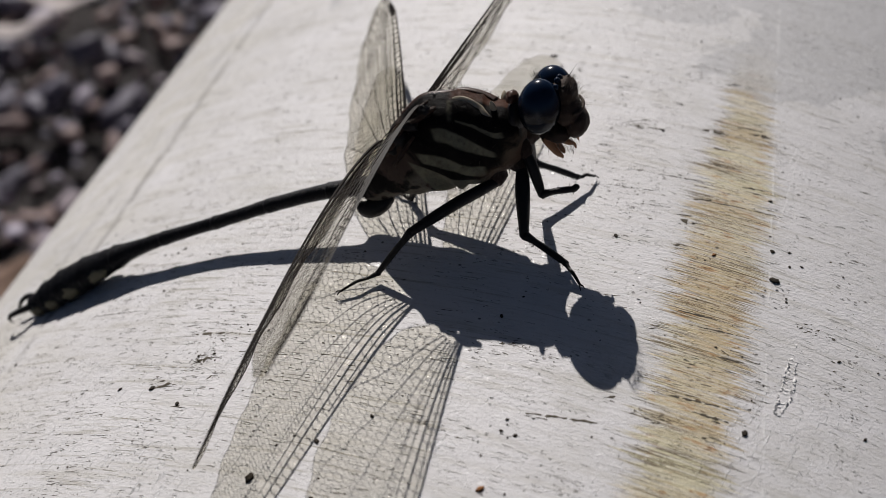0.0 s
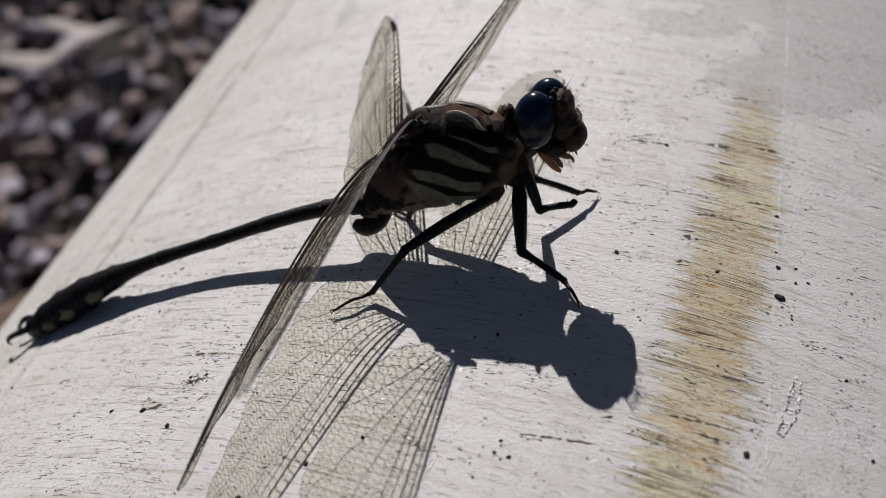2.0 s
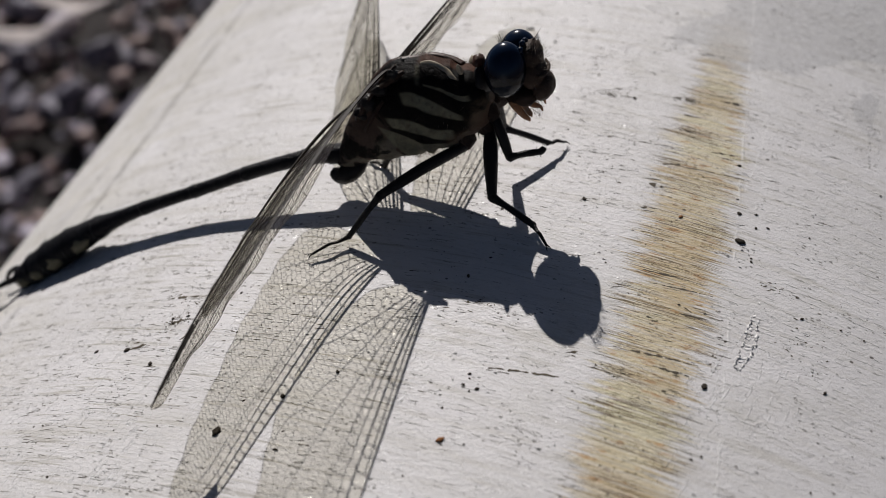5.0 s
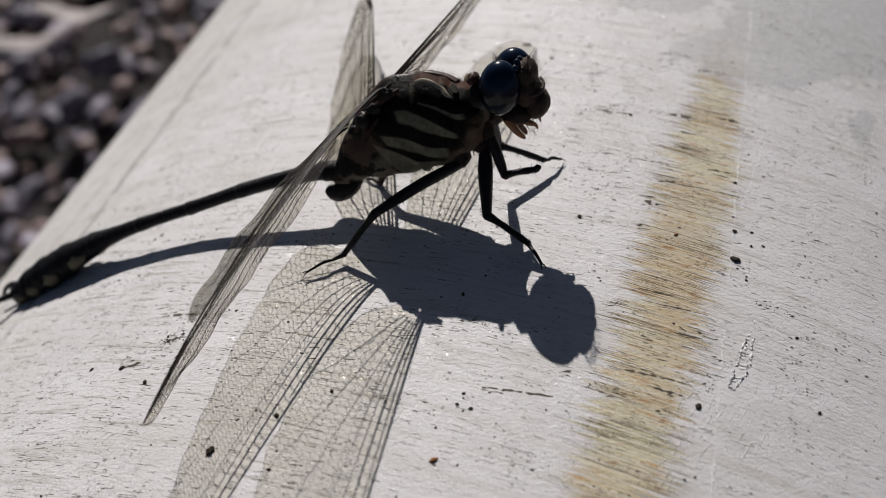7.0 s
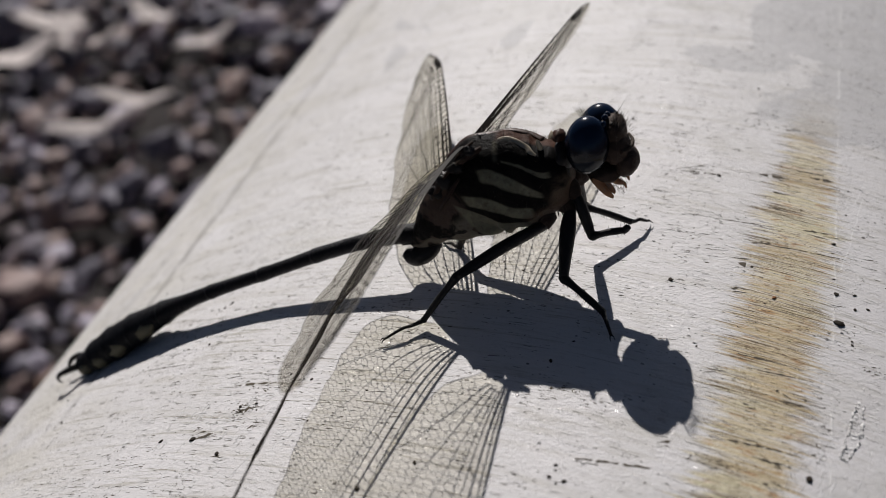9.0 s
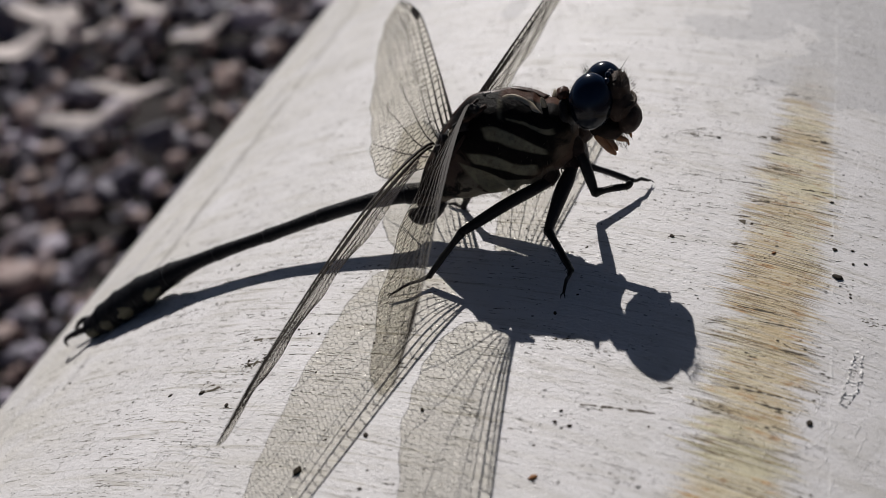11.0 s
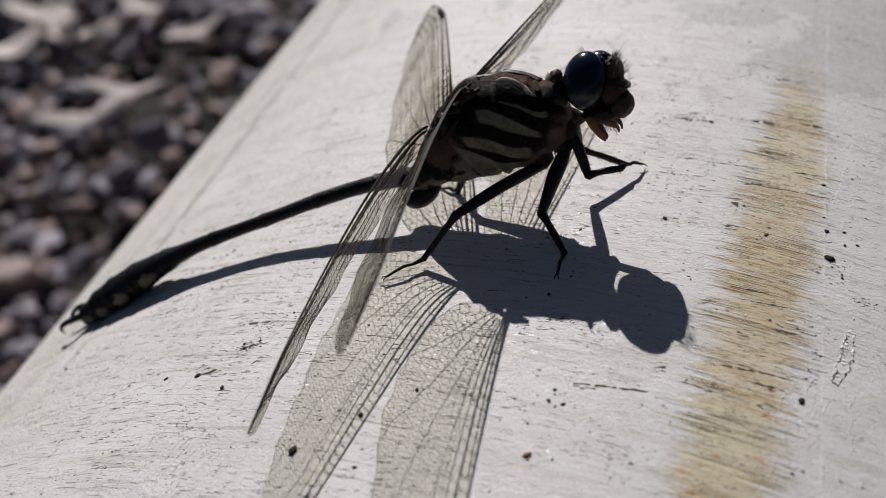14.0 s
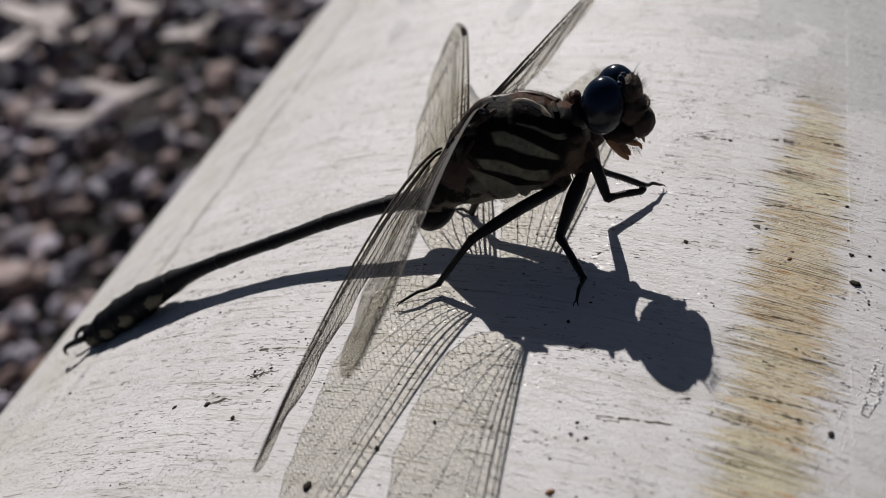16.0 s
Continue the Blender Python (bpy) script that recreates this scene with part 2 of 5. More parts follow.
    rough = g.math("SUBTRACT", g.math("ADD", 0.50, times(wide, 0.16)), times(gleam, 0.28))
    # scattered polished nicks
    nick = g.step(g.noise(g.mapped(uv, (1.4, 2.6, 1), loc=(3, 9, 0)), 1.0, 4, 0.65), 0.58, 0.63)
    rough = g.math("MAXIMUM", g.math("SUBTRACT", rough, times(nick, 0.36)), 0.14)
    return g.done(base, rough, normal, Specular_IOR_Level=g.math("ADD", 0.17, times(nick, 0.5)))


def noisy_material(name, a, b, scale, rough=0.8, bump=0.3, dist=0.0005, spec=0.3, island=0.0):
    g = Graph(name)
    p = g.n("ShaderNodeTexCoord").outputs["Object"]
    f = g.noise(p, scale, 5, 0.65)
    col = g.mix(f, a, b)
    if island:
        rnd = g.n("ShaderNodeNewGeometry").outputs["Random Per Island"]
        ramp = g.n("ShaderNodeValToRGB", {0: rnd})
        cr = ramp.color_ramp
        cr.elements[0].color, cr.elements[1].color = (0.34, 0.33, 0.38, 1), (1.7, 1.62, 1.68, 1)
        for at, c in ((0.40, (0.66, 0.65, 0.74, 1)), (0.60, (0.82, 0.60, 0.48, 1)), (0.80, (1.05, 0.80, 0.66, 1)), (0.86, (1.2, 1.18, 1.3, 1))):
            cr.elements.new(at).color = c
        col = g.mix(1.0, col, ramp.outputs[0], "MULTIPLY")
    h = g.noise(p, scale * 3.1, 5, 0.7)
    return g.done(col, rough, g.bump(h, bump, dist), Specular_IOR_Level=spec)


def thorax_material():
    """Black flanks with olive bars that slope down towards the head; u is millimetres along, v the angle down from the back."""
    g = Graph("banded_thorax")
    uv = g.n("ShaderNodeTexCoord").outputs["UV"]
    p = g.n("ShaderNodeTexCoord").outputs["Object"]
    sep = g.n("ShaderNodeSeparateXYZ", {0: uv})
    wob = g.math("MULTIPLY", g.math("SUBTRACT", g.noise(p, 600.0, 4, 0.6), 0.5), 0.16)
    u = g.math("ADD", sep.outputs[0], g.math("MULTIPLY", wob, 2.0))
    v = g.math("ADD", sep.outputs[1], wob)

    def curve(c0, c1, c2):
        return g.math("ADD", g.math("MULTIPLY", g.math("ADD", g.math("MULTIPLY", u, c2), c1), u), c0)

    def bar(upper, lower, u0, u1, soft=0.04):
        below = g.step(g.math("SUBTRACT", v, curve(*upper)), -soft, soft)
        above = g.step(g.math("SUBTRACT", curve(*lower), v), -soft, soft)
        inside = g.math("MULTIPLY", g.step(u, u0 - 0.12, u0 + 0.12), g.math("SUBTRACT", 1.0, g.step(u, u1 - 0.2, u1 + 0.2)))
        return g.math("MULTIPLY", g.math("MULTIPLY", below, above), inside)

    black, olive, brown = (0.0045, 0.0038, 0.0036), (0.19, 0.178, 0.125), (0.085, 0.04, 0.026)
    grain = g.noise(p, 1400.0, 5, 0.65)
    patch = g.noise(p, 420.0, 4, 0.6, 0.6)
    col = g.mix(g.math("MULTIPLY", g.step(patch, 0.45, 0.7), 0.5), black, (0.014, 0.010, 0.009))
    # red-brown back, brown front under the collar, mottled rear
    back = g.math("MULTIPLY", g.math("SUBTRACT", 1.0, g.step(v, 0.40, 0.56)), g.step(u, 0.3, 1.0))
    col = g.mix(g.math("MULTIPLY", back, 0.85), col, brown)
    front = g.math("MULTIPLY", g.step(u, 3.0, 3.9), g.step(v, 1.65, 2.1))
    col = g.mix(g.math("MULTIPLY", front, g.step(patch, 0.35, 0.6)), col, (0.11, 0.08, 0.055))
    rear = g.math("SUBTRACT", 1.0, g.step(u, -2.6, -1.7))
    col = g.mix(g.math("MULTIPLY", rear, g.step(patch, 0.50, 0.58)), col, (0.075, 0.052, 0.042))
    col = g.mix(g.math("MULTIPLY", g.math("MULTIPLY", rear, g.step(v, 1.7, 2.0)), g.step(g.noise(p, 700.0, 3, 0.5), 0.42, 0.5)), col, (0.15, 0.13, 0.10))
    # the bars
    thin = bar((0.94, 0.125, 0.0), (0.985, 0.105, 0.014), 0.9, 4.2, 0.03)
    loop = bar((0.48, 0.0, 0.0), (1.06, 0.0, 0.0), 0.42, 0.62, 0.05)
    col = g.mix(g.math("MULTIPLY", g.math("MAXIMUM", thin, g.math("MULTIPLY", loop, 0.6)), 0.75), col, olive)
    mid = bar((1.215, 0.125, 0.028), (1.49, 0.18, 0.0), -0.5, 3.25)
    low = bar((1.85, 0.20, -0.015), (2.15, 0.22, -0.015), -1.85, 2.2)
    belly = bar((2.42, 0.20, -0.06), (9.0, 0.0, 0.0), -2.6, 3.1)
    worn = g.math("ADD", 0.72, g.math("MULTIPLY", g.step(grain, 0.4, 0.65), 0.28))
    for mask, tone in ((mid, olive), (low, olive), (belly, (0.20, 0.185, 0.13))):
        col = g.mix(g.math("MULTIPLY", mask, worn), col, tone)
    ends = g.math("MULTIPLY", g.step(u, 0.9, 2.4), g.step(v, 2.3, 2.6))
    col = g.mix(g.math("MULTIPLY", ends, 0.75), col, (0.10, 0.062, 0.042))
    col = g.mix(g.math("MULTIPLY", g.step(g.noise(p, 2600.0, 4, 0.7), 0.5, 0.75), 0.45), col, (0.02, 0.017, 0.014))
    relief = g.math("ADD", g.noise(p, 1500.0, 5, 0.7), g.noise(p, 420.0, 3, 0.6))
    return g.done(col, 0.5, g.bump(relief, 0.8, 0.00018), Specular_IOR_Level=0.05)


def membrane_material():
    g = Graph("wing_membrane")
    p = g.n("ShaderNodeTexCoord").outputs["Object"]
    f = g.noise(p, 160.0, 3, 0.5)
    clear = g.n("ShaderNodeBsdfTransparent", {"Color": g.mix(f, (0.965, 0.945, 0.875), (0.915, 0.89, 0.79))})
    film = g.n("ShaderNodeBsdfTranslucent", {"Color": (0.46, 0.42, 0.45, 1), "Normal": g.bump(g.noise(p, 900.0, 3, 0.5), 0.6, 0.0001)})
    both = g.n("ShaderNodeMixShader", {0: 0.07, 1: clear.outputs[0], 2: film.outputs[0]})
    g.link(both.outputs[0], g.out.inputs[0])
    g.t.nodes.remove(g.bsdf)
    return g.mat


def eye_material():
    g = Graph("compound_eye")
    p = g.n("ShaderNodeTexCoord").outputs["Object"]
    sep = g.n("ShaderNodeSeparateXYZ", {0: p})
    col = g.mix(g.step(sep.outputs[2], -0.0011, -0.0004), (0.030, 0.033, 0.034), (0.003, 0.004, 0.007))
    col = g.mix(g.step(sep.outputs[2], 0.0, 0.0009), col, (0.0045, 0.013, 0.034))
    col = g.mix(g.math("MULTIPLY", g.noise(p, 700.0, 3), 0.5), col, (0.006, 0.010, 0.022))
    vor = g.n("ShaderNodeTexVoronoi", {"Vector": p, "Scale": 9000.0})
    return g.done(col, 0.20, g.bump(vor.outputs["Distance"], 0.10, 0.00002), Specular_IOR_Level=0.24)


PVC = pipe_material()
PVC_IN = noisy_material("pipe_inside", (0.5, 0.5, 0.48), (0.62, 0.61, 0.58), 30.0, 0.6)
SOIL = noisy_material("dark_soil", (0.016, 0.014, 0.016), (0.045, 0.038, 0.036), 60.0, 0.95, 0.6, 0.004)
STONE = noisy_material("gravel_stone", (0.165, 0.158, 0.188), (0.36, 0.335, 0.372), 160.0, 0.65, 0.4, 0.001, spec=0.5, island=1.0)
STRAW = noisy_material("dry_leaf", (0.50, 0.44, 0.42), (0.74, 0.67, 0.65), 90.0, 0.7, 0.4, 0.0006)
BARK = noisy_material("bark_chip", (0.12, 0.075, 0.055), (0.24, 0.16, 0.12), 150.0, 0.85, 0.6, 0.001)
BLACK = noisy_material("black_cuticle", (0.005, 0.0045, 0.005), (0.016, 0.013, 0.012), 900.0, 0.42, 0.7, 0.00012, 0.22)
ABDO = noisy_material("abdomen_cuticle", (0.004, 0.004, 0.005), (0.011, 0.010, 0.011), 700.0, 0.38, 0.9, 0.00016, 0.13)
YELLOW = noisy_material("yellow_spot", (0.085, 0.075, 0.045), (0.17, 0.15, 0.095), 900.0, 0.5, 0.3, 0.00005)
FACE = noisy_material("face_cuticle", (0.016, 0.010, 0.007), (0.085, 0.055, 0.04), 800.0, 0.55, 0.9, 0.00016, 0.15)
AMBER = noisy_material("amber_mouthpart", (0.17, 0.065, 0.026), (0.36, 0.18, 0.08), 1200.0, 0.45, 0.6, 0.00012)
BROWN = noisy_material("brown_ridge", (0.022, 0.008, 0.005), (0.075, 0.03, 0.016), 900.0, 0.45, 0.4, 0.00006)
VEIN = noisy_material("wing_vein", (0.010, 0.008, 0.007), (0.03, 0.023, 0.018), 500.0, 0.55, 0.2, 0.00003, 0.1)
COXA = noisy_material("dark_joint", (0.022, 0.013, 0.010), (0.06, 0.037, 0.027), 900.0, 0.5, 1.0, 0.00025, 0.15)
BAR = noisy_material("pale_bar", (0.26, 0.215, 0.15), (0.44, 0.385, 0.29), 1300.0, 0.6, 0.4, 0.00006)
STREAK = noisy_material("grime_streak", (0.025, 0.02, 0.013), (0.15, 0.125, 0.09), 1500.0, 0.8, 0.5, 0.00005)
HAIR = noisy_material("pale_hair", (0.12, 0.10, 0.08), (0.24, 0.20, 0.16), 600.0, 0.6, 0.1, 0.00002)
SPECK = noisy_material("dirt_speck", (0.018, 0.015, 0.012), (0.06, 0.045, 0.03), 1500.0, 0.85, 0.5, 0.00008)
RUST = noisy_material("rust_speck", (0.20, 0.08, 0.025), (0.34, 0.16, 0.06), 1500.0, 0.85, 0.4, 0.00006)
RIB = noisy_material("grimy_plastic", (0.64, 0.625, 0.61), (0.77, 0.76, 0.755), 1400.0, 0.5, 0.4, 0.00005)
THORAX = thorax_material()
MEMBRANE = membrane_material()
EYE = eye_material()


# ---- mesh helpers ----
def V(p):
    return Vector(p) * MM


def bm_object(name, bm, mat, parent=None, smooth=True):
    me = bpy.data.meshes.new(name)
    bm.to_mesh(me)
    bm.free()
    me.materials.append(mat)
    if smooth:
        me.shade_smooth()
    ob = new(name, me)
    if parent is not None:
        ob.parent = parent
    return ob


def part(name, bm, mat, parent, label="", smooth=True):
    ob = bm_object(name, bm, mat, parent, smooth)
    return tagged(ob, label=label) if label else ob


def raw_mesh(name, verts, faces, mat, smooth=True):
    me = bpy.data.meshes.new(name)
    me.from_pydata(verts, [], faces)
    me.materials.append(mat)
    if smooth:
        me.shade_smooth()
    return me


def ring_loft(bm, rings):
    """Joins rings of equal count into a closed skin."""
    made = [[bm.verts.new(p) for p in ring] for ring in rings]
    k = len(made[0])
    for a, b in zip(made, made[1:]):
        for i in range(k):
            bm.faces.new((a[i], a[(i + 1) % k], b[(i + 1) % k], b[i]))
    bm.faces.new(made[0][::-1])
    bm.faces.new(made[-1])
    return bm


def spline(points, n):
    """Catmull-Rom through rows of numbers, n steps a span."""
    p = np.array(points, float)
    q = np.vstack([2 * p[0] - p[1], p, 2 * p[-1] - p[-2]])
    out = []
    for i in range(1, len(q) - 2):
        for s in np.linspace(0, 1, n, endpoint=False):
            a, b, c, d = q[i - 1 : i + 3]
            out.append(0.5 * (2 * b + (c - a) * s + (2 * a - 5 * b + 4 * c - d) * s * s + (3 * b - a - 3 * c + d) * s**3))
    return np.array(out + [p[-1]])


def tube(bm, rows, sides=12, steps=4, side=(0, 1, 0), rough=0.0):
    """A bent tube along rows of (x, y, z, half height, half width) in millimetres."""
    pts = spline(rows, steps)
    rings = []
    for i, row in enumerate(pts):
        c = Vector(row[:3])
        ahead = Vector(pts[min(i + 1, len(pts) - 1)][:3]) - Vector(pts[max(i - 1, 0)][:3])
        ahead.normalize()
        across = Vector(side) - ahead * ahead.dot(Vector(side))
        across.normalize()
        up = ahead.cross(across)
        ring = []
        for k in range(sides):
            a = 2 * math.pi * k / sides
            r = 1 + rough * noise.noise(c * 1.7 + Vector((k, 0, 0)))
            ring.append((c + up * (row[3] * math.cos(a) * r) + across * (row[4] * math.sin(a) * r)) * MM)
        rings.append(ring)
    return ring_loft(bm, rings)


def blob(bm, centre, radii, rot=None, seg=24, rings=16, rough=0.0, freq=1.0, power=1.0):
    """A rounded body, millimetres."""
    m = rot if rot is not None else Matrix.Identity(3)
    c = Vector(centre)
    res = bmesh.ops.create_uvsphere(bm, u_segments=seg, v_segments=rings, radius=1.0)
    for v in res["verts"]:
        d = v.co.normalized()
        q = Vector([math.copysign(abs(x) ** power, x) for x in d])
        k = 1 + rough * noise.noise(d * freq * 2 + c)
        v.co = (c + m @ Vector((q.x * radii[0] * k, q.y * radii[1] * k, q.z * radii[2] * k))) * MM
    return bm


def spike(bm, a, b, r, sides=4):
    """A thin tapering bristle from a to b, millimetres."""
    a, b = Vector(a), Vector(b)
    d = (b - a).normalized()
    x = d.orthogonal().normalized()
    y = d.cross(x)
    base = [bm.verts.new((a + (x * math.cos(2 * math.pi * k / sides) + y * math.sin(2 * math.pi * k / sides)) * r) * MM) for k in range(sides)]
    tip = bm.verts.new(b * MM)
    for k in range(sides):
        bm.faces.new((base[k], base[(k + 1) % sides], tip))


def on_pipe(theta, y, lift=0.0):
    """A point of the pipe's skin, metres; theta from the crown, y along the pipe."""
    r = R + lift
    return Vector((r * math.sin(theta), y, R + r * math.cos(theta)))


# ---- ground and pipe ----
def build_ground():
    rng = random.Random(3)
    bm = bmesh.new()
    # finer near the pipe, one sheet out to the horizon
    xs = sorted({*[round(-1.6 + 0.05 * i, 3) for i in range(45)], -400, -60, -12, -4, 4, 12, 60, 400})
    ys = sorted({*[round(-0.6 + 0.05 * i, 3) for i in range(45)], -400, -60, -12, -4, 4, 12, 60, 400})
    grid = [[bm.verts.new((x, y, 0.006 * noise.noise(Vector((x * 9, y * 9, 0))) - 0.006 if abs(x) < 3 and abs(y) < 3 else -0.006)) for y in ys] for x in xs]
    for i in range(len(xs) - 1):
        for j in range(len(ys) - 1):
            bm.faces.new((grid[i][j], grid[i + 1][j], grid[i + 1][j + 1], grid[i][j + 1]))
    ground = bm_object("ground", bm, SOIL)
    tagged(ground, "dark bare soil under loose gravel", "ground", kind="structure")
    # loose gravel in one skin
    ico = bmesh.new()
    bmesh.ops.create_icosphere(ico, subdivisions=2, radius=1.0)
    base = np.array([v.co[:] for v in ico.verts])
    tris = np.array([[v.index for v in fc.verts] for fc in ico.faces])
    ico.free()
    verts, faces, count = [], [], 0
    np.random.seed(5)
    while count < 23000:
        if count < 12500:
            # close beside the pipe
            x, y = rng.uniform(-0.85, -0.10), rng.uniform(-0.05, 0.95)
            if rng.random() > 1.2 - 1.1 * math.hypot(x + 0.32, y - 0.32):
                continue
            s = 0.0019 + 0.0046 * rng.random() ** 2.4
        else:
            # thinner and coarser all round
            far, turn = 1.9 * math.sqrt(rng.random()), rng.uniform(0, 2 * math.pi)
            x, y = far * math.cos(turn), 0.6 + 1.1 * far * math.sin(turn)
            if abs(x) < 0.09 or (-0.85 < x < -0.1 and -0.05 < y < 0.95 and rng.random() < 0.9) or rng.random() < 0.42 * far:
                continue
            s = 0.005 + 0.011 * rng.random() ** 2
        if rng.random() < 0.05:
            s *= 1.9
        sc = np.array([s * rng.uniform(0.8, 1.5), s * rng.uniform(0.7, 1.2), s * rng.uniform(0.45, 0.8)])
        ph = np.random.rand(3, 3) * 5
        lump = 1 + 0.28 * np.sin(base @ ph + np.random.rand(3) * 6).mean(1)
        cut = np.clip(base, -0.60 - 0.3 * np.random.rand(3), 0.45 + 0.4 * np.random.rand(3))
        rot = np.array(Euler((rng.uniform(-0.5, 0.5), rng.uniform(-0.5, 0.5), rng.uniform(0, 6.28))).to_matrix())
        p = (cut * lump[:, None] * sc) @ rot.T + (x, y, 0.30 * s + rng.uniform(-0.003, 0.008))
        verts.append(p)
        faces.append(tris + count * len(base))
        count += 1
    me = raw_mesh("gravel", np.vstack(verts).tolist(), np.vstack(faces).tolist(), STONE)
    tagged(new("gravel", me), "loose blue-grey and brown gravel on dark soil", "gravel", kind="stuff")
    return ground


def build_pipe():
    n, ys = 220, np.linspace(-0.75, 2.25, 61)
    verts, faces = [], []
    wall = 0.0042
    for y in ys:
        for k in range(n):
            th = -math.pi + 2 * math.pi * k / n
            verts.append((R * math.sin(th), y, R + R * math.cos(th)))
    m = len(ys)
    for j in range(m - 1):
        for k in range(n):
            k2 = (k + 1) % n
            faces.append((j * n + k, j * n + k2, (j + 1) * n + k2, (j + 1) * n + k))
    o = len(verts)
    for y in (ys[0], ys[-1]):
        for k in range(n):
            th = -math.pi + 2 * math.pi * k / n
            verts.append(((R - wall) * math.sin(th), y, R + (R - wall) * math.cos(th)))
    for k in range(n):
        k2 = (k + 1) % n
        faces.append((o + k2, o + k, o + n + k, o + n + k2))
        faces.append((k2, k, o + k, o + k2))
        faces.append(((m - 1) * n + k, (m - 1) * n + k2, o + n + k2, o + n + k))
    me = raw_mesh("pvc_pipe", verts, [fc[::-1] for fc in faces], PVC)
    me.materials.append(PVC_IN)
    uv = me.uv_layers.new(name="UVMap")
    for poly in me.polygons:
        ths = []
        for li in poly.loop_indices:
            c = me.vertices[me.loops[li].vertex_index].co
            ths.append((li, math.atan2(c.x, c.z - R), c.y))
        wrap = max(t for _, t, _ in ths) > 3 and min(t for _, t, _ in ths) < -3
        for li, th, y in ths:
            if wrap and th < 0:
                th += 2 * math.pi
            uv.data[li].uv = (th * R * 1000, y * 1000)
        if min(poly.vertices) >= o:
            poly.material_index = 1
    ob = new("pvc_pipe", me)
    return tagged(ob, "weathered off-white plastic pipe with brown stain lying on gravel", "pipe")


GROUND = build_ground()
PIPE = build_pipe()


def pressed_mark(parent):
    """A hook-shaped row of crumbly little ridges pressed up out of the plastic."""
    rng = random.Random(6)

    def ridge(u0, v0, u1, v1, high):
        bm = bmesh.new()
        rows = []
        for k in range(5):
            q = k / 4
            uu = u0 + (u1 - u0) * q + rng.uniform(-0.05, 0.05)
            vv = v0 + (v1 - v0) * q + rng.uniform(-0.05, 0.05)
            c = on_pipe(uu * MM / R, vv * MM, -0.00003 * (k in (0, 4))) / MM
            rows.append((*c, high * rng.uniform(0.6, 1.3), 0.10 * rng.uniform(0.6, 1.6)))
        tube(bm, rows, 6, 2, (0, 1, 0), 0.4)
        part("ridge", bm, RIB, parent)

    for i in range(15):
        f = i / 14
        mid = 24.35 + 0.75 * f + 0.12 * math.sin(5 * f)
        v = -1.75 + 6.3 * f + rng.uniform(-0.1, 0.1)
        half = 0.36 * math.sin(math.pi * min(1, 0.22 + f * 0.8)) * rng.uniform(0.7, 1.2)
        if rng.random() < 0.7:
            ridge(mid - half, v, mid + half * rng.uniform(0.1, 1.0), v + rng.uniform(-0.15, 0.2), 0.013)
        if f < 0.75:
            for sgn in (-1, 1):
                ridge(mid + sgn * half, v, mid + sgn * half + 0.05, v + 0.33, 0.015)
    ridge(23.95, -1.55, 24.25, -1.95, 0.02)
    ridge(24.25, -1.95, 24.6, -1.85, 0.02)


# ---- dragonfly ----
ROOT = Vector((0.0, 11.0, 168.0))        # millimetres


def shift(rows, org):
    return [(r[0] - org[0], r[1] - org[1], r[2] - org[2], *r[3:]) for r in rows]


def body_y(x):
    """The insect's middle plane, millimetres."""
    return 12.6 + 0.15 * (x - 7.0)


def wing_outline(kind, length):
    s = np.array([0, 0.06, 0.14, 0.25, 0.4, 0.55, 0.7, 0.82, 0.92, 0.97, 1.0])
    chord = np.array([2.8, 5.6, 7.5, 7.9, 7.6, 6.95, 6.0, 4.9, 3.4, 2.1, 0.4]) if kind == "hind" else np.array([1.8, 3.6, 5.1, 6.2, 7.0, 7.2, 6.6, 5.7, 4.0, 2.4, 0.4])
    fine = np.linspace(0, 1, 61)
    c = np.interp(fine, s, chord)
    c[1:-1] = (c[:-2] + c[1:-1] * 2 + c[2:]) / 4
    lead = -1.6 * np.clip((fine - 0.75) / 0.25, 0, 1) ** 2 + 0.25 * np.sin(fine * math.pi)
    return fine * length, lead, c


